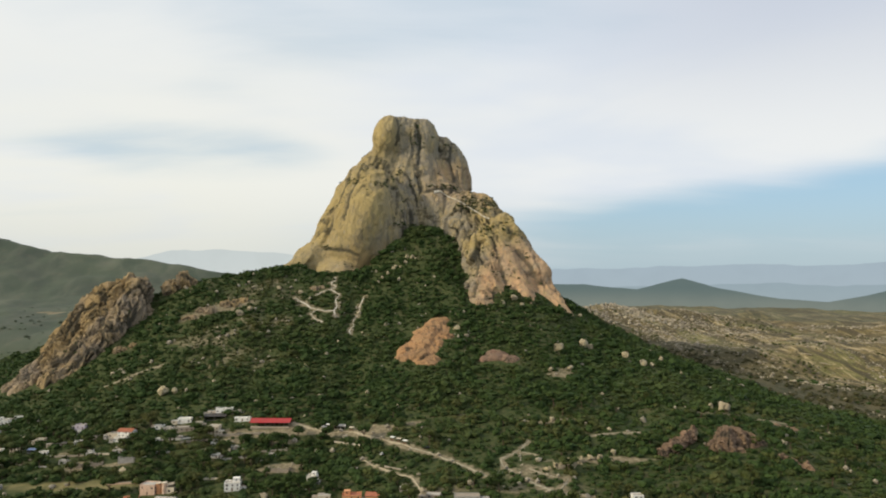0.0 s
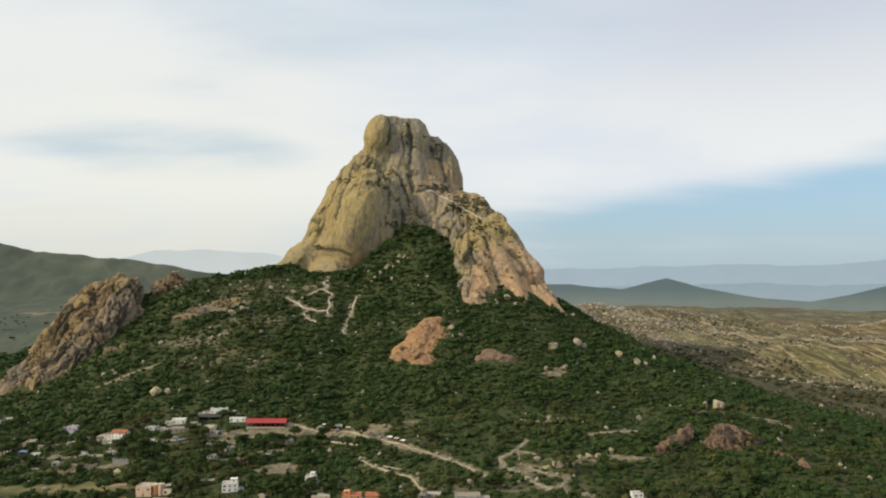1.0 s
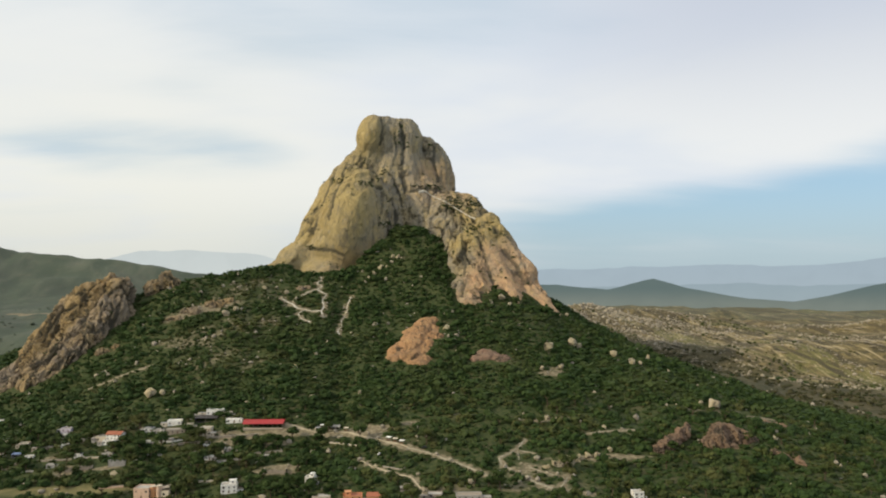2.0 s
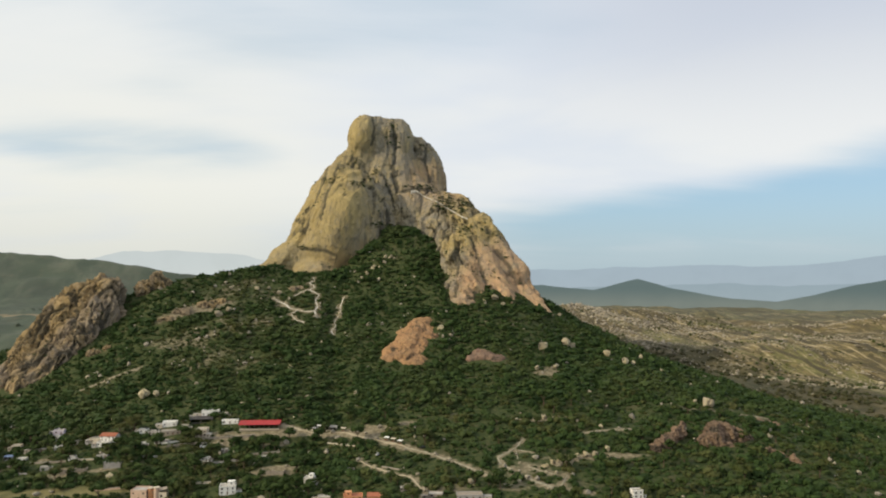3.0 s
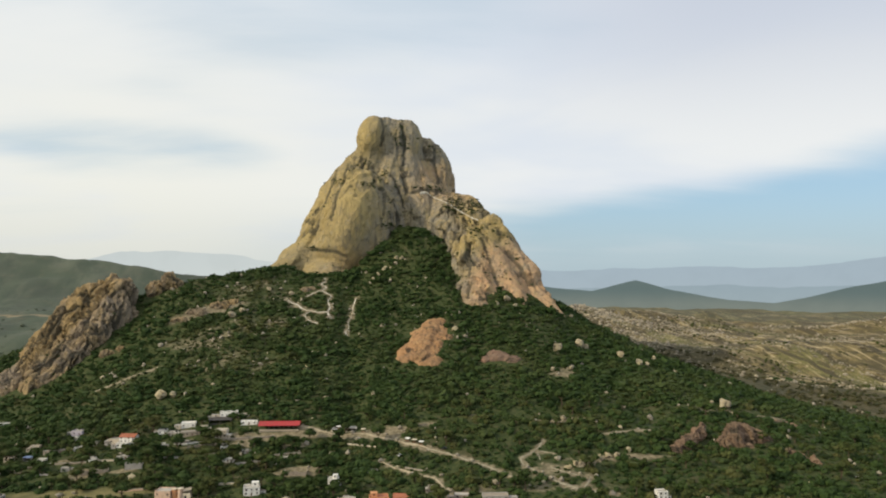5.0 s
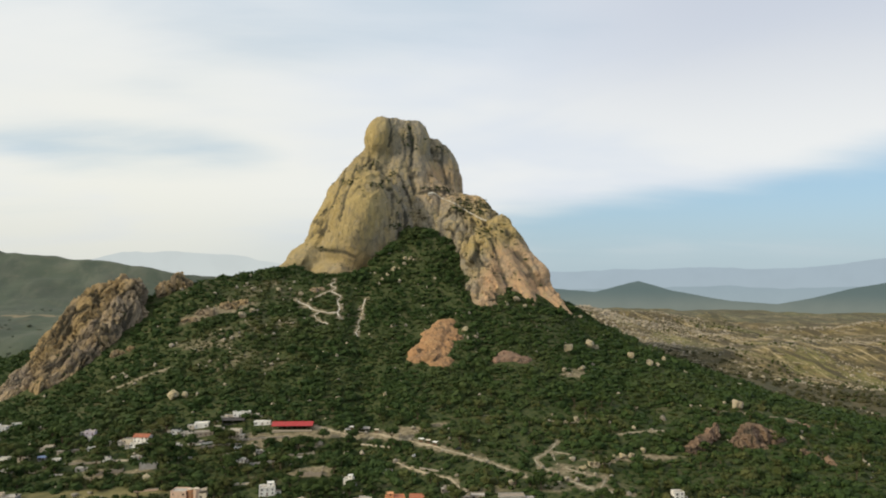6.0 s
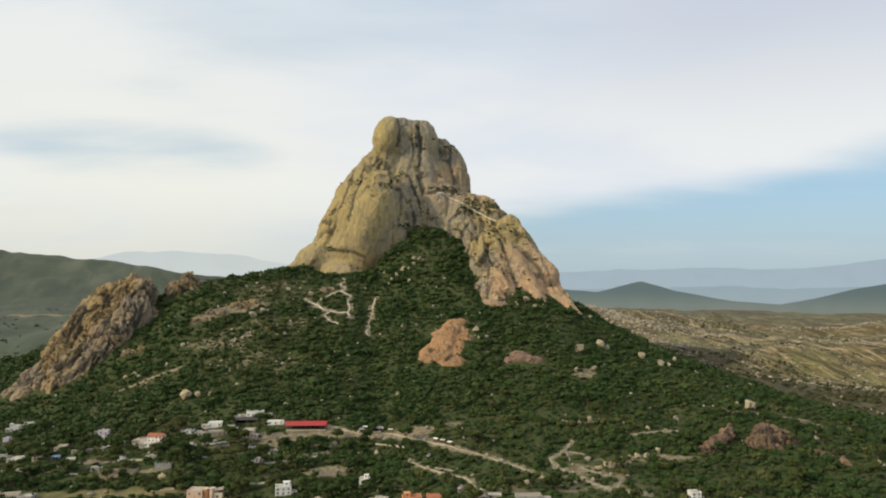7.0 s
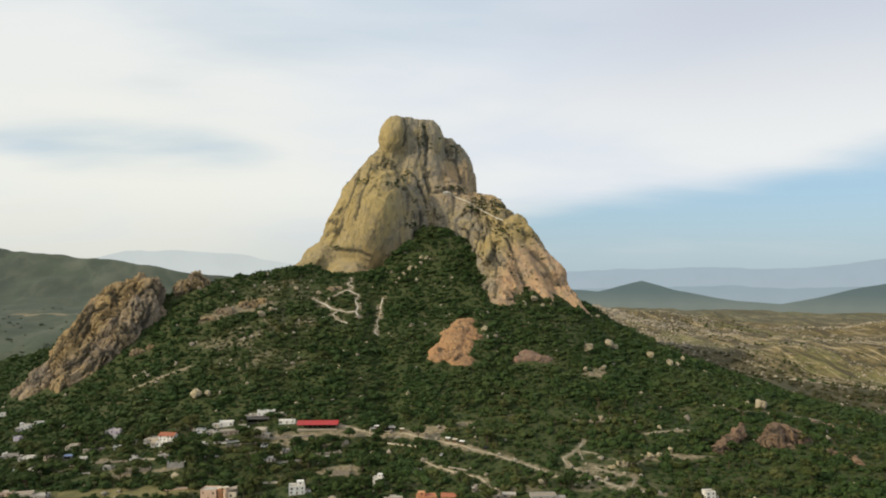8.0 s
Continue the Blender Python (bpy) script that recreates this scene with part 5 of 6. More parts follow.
boulder(-67, 876, 1.6, 1.0, 36, "pale boulder in the steep scrub")
boulder(-58, 886, 2.0, 0.9, 37, "pale boulder in the steep scrub")
boulder(-52, 884, 1.5, 1.0, 38, "pale boulder in the steep scrub")
boulder(-40, 897, 1.7, 1.1, 39, "pale boulder in the steep scrub")
boulder(-34, 894, 1.5, 1.0, 40, "pale boulder in the steep scrub")
boulder(-76, 858, 1.6, 1.0, 41, "pale boulder in the steep scrub")
boulder(-164, 835, 2.6, 1.0, 33, "pale boulder below the foot of the monolith")
boulder(-190, 838, 2.2, 1.0, 34, "pale boulder below the foot of the monolith")


# ---- trees ----
def make_tree(seed, h, spread, label):
    """A short forked trunk with limbs under a crown of many leaf clumps; returns the thing at the origin."""
    rng = np.random.default_rng(seed)
    top = thing("tree", 0, 0, -500, 0, label, "tree", "trees round the village")
    bm = bmesh.new()
    def limb(a, b, ra, rb):
        a, b = Vector(a), Vector(b)
        m = Matrix.Translation((a + b) / 2) @ (b - a).to_track_quat("Z", "Y").to_matrix().to_4x4()
        bmesh.ops.create_cone(bm, segments=6, radius1=ra, radius2=rb, depth=(b - a).length * 1.05, matrix=m)
    fork = (rng.uniform(-0.3, 0.3), rng.uniform(-0.3, 0.3), h * 0.36)
    limb((0, 0, -0.6), fork, 0.34, 0.22)
    centres, radii = [], []
    for k in range(7):
        ang = k * 2.4 + rng.uniform(-0.4, 0.4)
        out = spread * rng.uniform(0.28, 0.62)
        tip = (out * math.cos(ang), out * math.sin(ang), h * rng.uniform(0.5, 0.86))
        limb(fork, tip, 0.15, 0.05)
        centres.append(tip)
        radii.append(np.array([1, 1, 0.72]) * spread * rng.uniform(0.30, 0.50))
    part("trunk", bm, M_TRUNK, top)
    bv, bf = ico(1)
    vs, fs, at = [], [], 0
    for c, r in zip(centres, radii):
        v = bv * (1 + 0.2 * rng.normal(size=(len(bv), 1))) * r * 0.8 + np.array(c)
        vs.append(v), fs.append(bf + at)
        at += len(v)
    v, f = flakes(rng, 330, 0.42, np.array(centres), np.array(radii))
    vs.append(v), fs.append(f + at)
    crown = new("crown", fast_mesh("crown", np.concatenate(vs), np.concatenate(fs), M_TREE))
    crown.parent = top
    return top


TREES = [make_tree(700, 7.0, 4.6, "broad dark green tree among the houses"), make_tree(701, 8.5, 4.2, "tall dark green tree beside the houses"), make_tree(702, 5.5, 3.8, "low spreading dark green tree in a yard"), make_tree(703, 9.5, 5.6, "large dark shady tree in the village")]


def plant_trees():
    rng = np.random.default_rng(77)
    fixed = [(-324, 606, 3, 1.75), (-316, 600, 3, 1.5), (-350, 590, 3, 1.5), (-362, 596, 0, 1.4), (-340, 575, 3, 1.3), (-96, 488, 1, 1.5), (-88, 478, 1, 1.4), (-104, 482, 1, 1.2), (-228, 548, 3, 1.5), (-212, 566, 3, 1.4), (-184, 561, 0, 1.4), (-124, 560, 0, 1.3), (-96, 526, 0, 1.3), (36, 466, 1, 1.5), (-372, 652, 3, 1.15), (-358, 655, 3, 1.0), (-385, 640, 0, 1.1), (-300, 585, 3, 0.9), (-282, 570, 0, 1.0), (-228, 566, 3, 0.9), (-214, 560, 0, 1.0), (-166, 575, 0, 0.8), (-160, 520, 3, 1.0),
             (-128, 498, 3, 1.1), (-118, 492, 1, 1.0), (-104, 494, 1, 1.1), (-78, 500, 0, 0.9), (-72, 488, 3, 0.9), (-150, 512, 0, 1.0), (-172, 506, 3, 1.0), (-212, 520, 0, 1.1), (20, 472, 3, 1.1), (28, 466, 1, 1.1), (-30, 480, 0, 1.0), (-262, 512, 0, 0.8), (-300, 520, 2, 1.0)]
    for x, y, k, s in fixed:
        copy_thing(TREES[k], pose(x, y, float(height(x, y)), 0, 0, rng.uniform(0, 360)) @ Matrix.Diagonal((s, s, s, 1)))
    x, y, _ = spots(-430, 330, 445, 625, 13.0, 28)
    ok = (rng.uniform(0, 1, len(x)) < np.where(x < -20, 0.36, 0.20)) & clear_of_yards(x, y) & (openness(x, y) < 0.3) & (meadow_at(x, y) < 0.2)
    for px, py in zip(x[ok], y[ok]):
        s = rng.uniform(0.75, 1.4)
        copy_thing(TREES[rng.integers(0, 4)], pose(px, py, float(height(px, py)), 0, 0, rng.uniform(0, 360)) @ Matrix.Diagonal((s, s, s * rng.uniform(0.9, 1.15), 1)))
    x, y, _ = spots(-400, -90, 515, 582, 11.0, 38)
    ok = (rng.uniform(0, 1, len(x)) < 0.30) & clear_of_yards(x, y) & (openness(x, y) < 0.3) & (meadow_at(x, y) < 0.2) & ~((np.abs(x + 255) < 22) & (y > 552))
    for px, py in zip(x[ok], y[ok]):
        s = rng.uniform(0.85, 1.5)
        copy_thing(TREES[rng.integers(0, 4)], pose(px, py, float(height(px, py)), 0, 0, rng.uniform(0, 360)) @ Matrix.Diagonal((s, s, s * 0.9, 1)))
    for ob in TREES:   # the first of each kind stands in the village too
        i = TREES.index(ob)
        px, py = ((-345, 640), (-270, 600), (-190, 560), (-395, 600))[i]
        ob.matrix_basis = pose(px, py, float(height(px, py)), 0, 0, 40 * i)


plant_trees()


# ---- the village ----
def wall_panel(bm, length, tall, thick, holes, m):
    """An upright wall from (0, 0, 0) along x, outside at y = 0, with openings (x0, x1, z0, z1) right through it."""
    xs = sorted({0, length, *[v for h in holes for v in h[:2]]})
    zs = sorted({0, tall, *[v for h in holes for v in h[2:4]]})
    for x0, x1 in zip(xs, xs[1:]):
        for z0, z1 in zip(zs, zs[1:]):
            cx, cz = (x0 + x1) / 2, (z0 + z1) / 2
            if any(h[0] < cx < h[1] and h[2] < cz < h[3] for h in holes):
                continue
            box(bm, cx, thick / 2, cz, x1 - x0, thick, z1 - z0, m)


def fit_opening(parent, x0, x1, z0, z1, m, door):
    """A door or a window with its frame and pane, set back in an opening."""
    w, h, cx, cz = x1 - x0, z1 - z0, (x0 + x1) / 2, (z0 + z1) / 2
    bm = bmesh.new()
    f = 0.09
    for bx, bz, sx, sz in ((x0 + f / 2, cz, f, h), (x1 - f / 2, cz, f, h), (cx, z1 - f / 2, w - 2 * f, f), (cx, z0 + f / 2, w - 2 * f, f)):
        box(bm, bx, 0.13, bz, sx, 0.08, sz, m)
    if not door:
        box(bm, cx, 0.13, cz, 0.06, 0.06, h - 2 * f, m)
    ob = part("door" if door else "window", bm, M_FRAME, parent)
    bm = bmesh.new()
    box(bm, cx, 0.15, cz, w - 2 * f, 0.03 if not door else 0.05, h - 2 * f, m)
    part("door_leaf" if door else "pane", bm, M_DOOR if door else M_GLASS, ob)
    if not door:
        bm = bmesh.new()
        box(bm, cx, -0.05, z0 - 0.05, w + 0.2, 0.22, 0.09, m)
        part("sill", bm, M_SLABROOF, ob)


def sides(w, d):
    """The four walls' poses: front (towards -y), right, back, left."""
    return [(w, pose(-w / 2, -d / 2, 0)), (d, pose(w / 2, -d / 2, 0, 0, 0, 90)), (w, pose(w / 2, d / 2, 0, 0, 0, 180)), (d, pose(-w / 2, d / 2, 0, 0, 0, 270))]


def block(top, w, d, z0, tall, mat, bays, storeys, seed, door=True, thick=0.28, name="wall"):
    """Four walls with openings in every bay and storey."""
    rng = random.Random(seed)
    step = tall / storeys
    for k, (length, m) in enumerate(sides(w, d)):
        m = Matrix.Translation((0, 0, z0)) @ m
        n = bays if k % 2 == 0 else max(1, round(bays * d / w))
        holes, leaf = [], []
        for s in range(storeys):
            for b in range(n):
                cx = length * (b + 0.5) / n + rng.uniform(-0.12, 0.12)
                if rng.random() < 0.12:
                    continue
                if s == 0 and door and k == 0 and b == n // 2:
                    holes.append((cx - 0.5, cx + 0.5, 0.05, 2.1))
                    leaf.append(True)
                else:
                    ww = rng.choice((0.45, 0.55, 0.7))
                    holes.append((cx - ww, cx + ww, s * step + 1.0, s * step + 2.15))
                    leaf.append(False)
        inset = 0 if k % 2 == 0 else thick
        bm = bmesh.new()
        wall_panel(bm, length - 2 * inset, tall, thick, [(a - inset, b - inset, c, e) for a, b, c, e in holes], m @ Matrix.Translation((inset, 0, 0)))
        # footing down into the slope
        if z0 == 0:
            box(bm, length / 2, thick / 2, -1.2, length - 2 * inset, thick, 2.4, m)
        part(name, bm, mat, top)
        for (a, b, c, e), is_door in zip(holes, leaf):
            fit_opening(top, a, b, c, e, m, is_door)


def flat_roof(top, w, d, z, mat, rim_mat, rim=0.55):
    bm = bmesh.new()
    box(bm, 0, 0, z + 0.1, w, d, 0.2)
    part("roof", bm, mat, top)
    bm = bmesh.new()
    for x, y, sx, sy in ((0, -d / 2 + 0.09, w, 0.18), (0, d / 2 - 0.09, w, 0.18), (-w / 2 + 0.09, 0, 0.18, d - 0.36), (w / 2 - 0.09, 0, 0.18, d - 0.36)):
        box(bm, x, y, z + 0.2 + rim / 2, sx, sy, rim)
    part("parapet", bm, rim_mat, top)


def pitched_roof(top, w, d, z, rise, mat, over=0.5, courses=0, name="roof"):
    """Two slopes of a given rise along x, with a thick edge and ribs down the slopes."""
    bm = bmesh.new()
    half = d / 2 + over
    run = math.hypot(half, rise)
    ang = math.degrees(math.atan2(rise, half))
    for sgn in (-1, 1):
        m = pose(0, 0, z + rise) @ pose(0, 0, 0, -sgn * ang if sgn > 0 else ang, 0, 0)
        box(bm, 0, sgn * run / 2, 0.0, w + 2 * over, run, 0.14, m)
        for i in range(courses):
            x = -w / 2 - over + (w + 2 * over) * (i + 0.5) / courses
            box(bm, x, sgn * run / 2, 0.10, 0.14, run, 0.07, m)
    box(bm, 0, 0, z + rise + 0.08, w + 2 * over, 0.35, 0.16)
    part(name, bm, mat, top)
    ends = []
    for x in (-w / 2, w / 2 - 0.25):
        bm = bmesh.new()
        v = [bm.verts.new(p) for p in ((x, -d / 2, z), (x, d / 2, z), (x, 0, z + rise - 0.08), (x + 0.25, -d / 2, z), (x + 0.25, d / 2, z), (x + 0.25, 0, z + rise - 0.08))]
        for f in ((0, 2, 1), (3, 4, 5), (0, 3, 5, 2), (1, 2, 5, 4), (0, 1, 4, 3)):
            bm.faces.new([v[i] for i in f])
        ends.append(bm)
    return ends


def water_tank(top, x, y, z):
    bm = bmesh.new()
    bmesh.ops.create_cone(bm, segments=14, radius1=0.62, radius2=0.62, depth=1.1, cap_ends=True, matrix=Matrix.Translation((x, y, z + 0.55)))
    bmesh.ops.create_cone(bm, segments=14, radius1=0.62, radius2=0.25, depth=0.3, cap_ends=True, matrix=Matrix.Translation((x, y, z + 1.25)))
    part("water_tank", bm, M_TANK, top, "black plastic roof tank")


def ground_at(x, y, w, d):
    return float(np.mean(height(np.array([x - w / 2, x + w / 2, x]), np.array([y - d / 2, y - d / 2, y]))))


def flat_house(x, y, turn, w, d, tall, mat, label, bays=3, storeys=1, seed=1, upper=None, roof=None, rim=0.55, tank=False, group="village houses"):
    """A flat-roofed house, with a smaller upper room where upper gives its (x, y, w, d, tall)."""
    tall *= 0.86
    top = thing("house", x, y, ground_at(x, y, w, d), turn, label, "house", group)
    block(top, w, d, 0, tall, mat, bays, storeys, seed)
    flat_roof(top, w, d, tall, roof or M_SLABROOF, mat, rim)
    if upper:
        ux, uy, uw, ud, ut = upper
        bm = bmesh.new()
        for k, (length, m) in enumerate(sides(uw, ud)):
            inset = 0 if k % 2 == 0 else 0.25
            holes = [(length / 2 - 0.5 - inset, length / 2 + 0.5 - inset, 0.9, 2.0)]
            wall_panel(bm, length - 2 * inset, ut, 0.25, holes, Matrix.Translation((ux, uy, tall + 0.2)) @ m @ Matrix.Translation((inset, 0, 0)))
        box(bm, ux, uy, tall + 0.2 + ut + 0.1, uw + 0.3, ud + 0.3, 0.2)
        up = part("upper_room", bm, mat, top)
        bm = bmesh.new()
        for length, m in sides(uw, ud):
            box(bm, length / 2, 0.16, 1.45, 0.98, 0.03, 1.08, Matrix.Translation((ux, uy, tall + 0.2)) @ m)
        part("pane", bm, M_GLASS, up)
    rng = random.Random(seed * 13)
    side = rng.choice((-1, 1))
    aw, ad, at = w * rng.uniform(0.3, 0.5), d * rng.uniform(0.5, 0.9), min(tall, 3.0) * rng.uniform(0.6, 0.85)
    ax, ay = side * (w / 2 + aw / 2 - 0.02), rng.uniform(-0.4, 0.1) * d
    bm = bmesh.new()
    box(bm, ax, ay, at / 2 - 0.8, aw, ad, at + 1.6)
    annex = part("annex", bm, rng.choice((mat, M_GREYW, M_CREAM)), top)
    bm = bmesh.new()
    box(bm, ax, ay, at + 0.07, aw + 0.3, ad + 0.3, 0.14)
    part("roof", bm, rng.choice((M_SLABROOF, M_GREYW, M_BLOCK)), annex)
    bm = bmesh.new()
    box(bm, ax, ay - ad / 2 + 0.02, at * 0.5, 0.9, 0.08, 1.0)
    part("pane", bm, M_GLASS, annex)
    if tank:
        water_tank(top, w * 0.28, d * 0.2, tall + 0.2)
    return top


def tiled_house(x, y, turn, w, d, tall, rise, mat, roof_mat, label, bays=3, seed=1):
    top = thing("house", x, y, ground_at(x, y, w, d), turn, label, "house", "village houses")
    block(top, w, d, 0, tall, mat, bays, max(1, round(tall / 3)), seed)
    for end in pitched_roof(top, w, d, tall, rise, roof_mat, 0.5, int(w / 0.5)):
        part("gable", end, mat, top)
    return top


def pavilion():
    """The long open eating hall under a red sheet roof."""
    w, d, tall, rise = 31.0, 11.0, 3.7, 2.4
    x, y = -138.5, 588.0
    top = thing("pavilion", x, y, ground_at(x, y, w, d) + 0.45, -1.0, "long open pavilion with a bright red sheet roof", "pavilion")
    bm = bmesh.new()
    box(bm, 0, 0, -1.4, w, d, 2.8)
    part("platform", bevel_all(bm, 0.05), M_BLOCK, top, "stone masonry platform")
    for end in pitched_roof(top, w, d, tall, rise, M_RED, 0.7, 44):
        part("gable", end, M_RED, top)
    for i in range(9):
        for yy in (-d / 2 + 0.2, d / 2 - 0.2):
            bm = bmesh.new()
            box(bm, -w / 2 + 0.3 + i * (w - 0.6) / 8, yy, tall / 2, 0.26, 0.26, tall)
            part("post", bm, M_FRAME, top)
    bm = bmesh.new()
    box(bm, 0, -d / 2 + 0.2, 0.25, w, 0.16, 0.5)
    part("low_wall", bm, M_CREAM, top, "low cream parapet wall")
    bm = bmesh.new()
    wall_panel(bm, w - 0.6, tall, 0.2, [(4, 6, 0.05, 2.1), (12, 14, 1, 2), (20, 22, 1, 2)], pose(-w / 2 + 0.3, d / 2 - 1.6, 0))
    part("back_wall", bm, M_DOOR, top, "dark back wall")


def ruin(x, y, turn, w, d, tall, mat, label):
    """Roofless walls with broken tops."""
    top = thing("ruin", x, y, ground_at(x, y, w, d), turn, label, "ruined wall")
    rng = random.Random(int(x * 7 + y))
    for length, m in sides(w, d)[:2] + sides(w, d)[3:]:
        bm = bmesh.new()
        n = max(3, int(length / 0.8))
        rows = []
        for i in range(n + 1):   # one wall with a crumbled top
            h, u = tall * rng.uniform(0.6, 1.0), length * i / n
            rows.append([bm.verts.new(m @ Vector(p)) for p in ((u, 0, -1.2), (u, 0.4, -1.2), (u, 0.4, h * rng.uniform(0.92, 1.0)), (u, 0, h))])
        for a, b in zip(rows, rows[1:]):
            for i in range(4):
                bm.faces.new((a[i], b[i], b[(i + 1) % 4], a[(i + 1) % 4]))
        bm.faces.new(rows[0][::-1])
        bm.faces.new(rows[-1])
        bmesh.ops.recalc_face_normals(bm, faces=list(bm.faces))
        part("wall", bm, mat, top)


def shed(x, y, turn, w, d, tall, mat, roof_mat, label):
    """A lean-to on posts with a single sloping sheet."""
    top = thing("shed", x, y, ground_at(x, y, w, d), turn, label, "shed")
    bm = bmesh.new()
    wall_panel(bm, w, tall, 0.2, [(w * 0.3, w * 0.3 + 1.0, 0.05, 2.0)], pose(-w / 2, d / 2 - 0.3, 0))
    wall_panel(bm, d - 0.3, tall, 0.2, [], pose(-w / 2, d / 2 - 0.3, 0, 0, 0, 270))
    wall_panel(bm, d - 0.3, tall, 0.2, [], pose(w / 2, -d / 2, 0, 0, 0, 90))
    box(bm, 0, 0, -1.0, w, d, 2.0)
    part("wall", bm, mat, top)
    for px in (-w / 2 + 0.25, 0, w / 2 - 0.25):
        bm = bmesh.new()
        box(bm, px, -d / 2 + 0.2, tall / 2, 0.18, 0.18, tall)
        part("post", bm, M_FRAME, top)
    bm = bmesh.new()
    m = pose(0, 0, tall + 0.2, 5, 0, 0)
    box(bm, 0, 0, 0, w + 0.8, d + 0.9, 0.12, m)
    roof = part("roof", bm, roof_mat, top)
    for i in range(int(w / 0.7)):
        bm = bmesh.new()
        box(bm, -w / 2 + 0.7 * i + 0.35, 0, 0.09, 0.12, d + 0.9, 0.06, m)
        part("rib", bm, roof_mat, roof)


def yard_wall(x, y, turn, length, tall, mat, label):
    top = thing("garden_wall", x, y, float(height(x, y)), turn, label, "wall")
    bm = bmesh.new()
    n = max(2, int(length / 3))
    c, s = math.cos(radians(turn)), math.sin(radians(turn))
    z0 = float(height(x, y))
    for i in range(n):
        u = -length / 2 + length * (i + 0.5) / n
        g = float(height(x + u * c, y + u * s)) - z0
        box(bm, u, 0, g + tall / 2 - 0.4, length / n, 0.3, tall + 0.8)
    part("wall", bm, mat, top)
    bm = bmesh.new()
    for i in range(n):
        u = -length / 2 + length * (i + 0.5) / n
        g = float(height(x + u * c, y + u * s)) - z0
        box(bm, u, 0, g + tall + 0.06, length / n, 0.4, 0.12)
    part("coping", bm, M_SLABROOF, top)


def parked_car(x, y, turn, paint, label, truck=False):
    z = float(height(x, y)) + 0.4
    top = thing("pickup" if truck else "car", x, y, z, turn, label, "pickup" if truck else "car")
    bm = bmesh.new()
    box(bm, 0, 0, 0.68, 4.6, 1.75, 0.62)
    part("body", bevel_all(bm, 0.12), paint, top)
    bm = bmesh.new()
    v = box(bm, 0.25 if truck else -0.15, 0, 1.25, 1.7 if truck else 2.5, 1.55, 0.56)
    for p in v:
        if p.co.z > 1.3:
            p.co.x = (p.co.x - 0.0) * 0.78
            p.co.y *= 0.86
    part("cabin", bevel_all(bm, 0.06), M_GLASS, top, "dark glazed cabin")
    bm = bmesh.new()
    box(bm, 0.2 if truck else -0.12, 0, 1.56, 1.3 if truck else 1.9, 1.3, 0.06)
    part("cabin_roof", bm, paint, top)
    for px in (-1.4, 1.4):
        for py in (-0.82, 0.82):
            bm = bmesh.new()
            bmesh.ops.create_cone(bm, segments=14, radius1=0.34, radius2=0.34, depth=0.22, cap_ends=True, matrix=pose(px, py, 0.34, 90, 0, 0))
            part("wheel", bm, M_TYRE, top)


def salmon_compound():
    """The salmon house with two round towers."""
    x, y = -200.0, 499.0
    top = thing("house", x, y, ground_at(x, y, 12, 10), -6, "salmon plastered house with two round towers", "house", "village houses")
    block(top, 10.5, 9.0, 0, 6.2, M_PINK, 3, 2, 31)
    flat_roof(top, 10.5, 9.0, 6.2, M_SLABROOF, M_PINK)
    for px, h in ((7.0, 7.4), (11.0, 7.8)):
        bm = bmesh.new()
        bmesh.ops.create_cone(bm, segments=20, radius1=1.9, radius2=1.8, depth=h + 2, cap_ends=True, matrix=Matrix.Translation((px, -1.5, h / 2 - 1)))
        tower = part("tower", bm, M_ORANGE if px < 8 else M_PINK, top, "round plastered tower")
        bm = bmesh.new()
        bmesh.ops.create_cone(bm, segments=20, radius1=2.05, radius2=2.05, depth=0.35, cap_ends=True, matrix=Matrix.Translation((px, -1.5, h + 0.15)))
        part("tower_rim", bm, M_CREAM, tower)
    bm = bmesh.new()
    box(bm, 14.5, 1.5, 2.0, 7, 8, 6.0)
    wing = part("wing", bm, M_CREAM, top, "cream side wing")
    bm = bmesh.new()
    box(bm, 14.5, -2.56, 2.6, 1.4, 0.1, 1.5)
    part("pane", bm, M_GLASS, wing)
    bm = bmesh.new()
    m = pose(13.5, 1.5, 6.0, 0, -14, 0)
    box(bm, 0, 0, 0.2, 10.5, 9, 0.2, m)
    part("roof", bm, M_BLOCK, wing, "brown sloping roof")


pavilion()
salmon_compound()
flat_house(-403, 671, 12, 7.0, 8, 4.2, M_WHITE, "small white chapel-like house in the trees", 2, 1, 2, upper=(-2.2, -2.5, 2.6, 2.6, 2.6))
flat_house(-393, 676, 20, 9.0, 5, 3.0, M_WHITE, "low white house with a flat roof", 2, 1, 3)
flat_house(-398, 648, 0, 5.0, 5, 3.0, M_LILAC, "small lilac house half hidden by trees", 1, 1, 4)
tiled_house(-254, 586, -8, 12.0, 8, 4.6, 2.0, M_WHITE, M_TILE, "white house with a red tiled pitched roof", 4, 5)
flat_house(-265, 588, -8, 8.0, 7, 3.4, M_CREAM, "cream house beside a tiled one", 2, 1, 6)
flat_house(-256, 579, -8, 9.0, 5, 3.0, M_WHITE, "low white annex in front of a tiled house", 3, 1, 7)
flat_house(-213, 602, 4, 11.0, 6, 3.3, M_WHITE, "long low white house with a flat roof", 3, 1, 8, rim=0.8, roof=M_WHITE)
flat_house(-208, 588, 6, 15.0, 6, 3.4, M_BLOCK, "grey stone house with a pale flat roof", 4, 1, 9)
flat_house(-222, 590, 0, 8.0, 5, 3.0, M_GREYW, "grey concrete house with a flat roof", 2, 1, 10, tank=True)
shed(-188, 603, 2, 17.0, 9, 3.0, M_DARK, M_DARK, "dark open shed with a dark sheet roof")
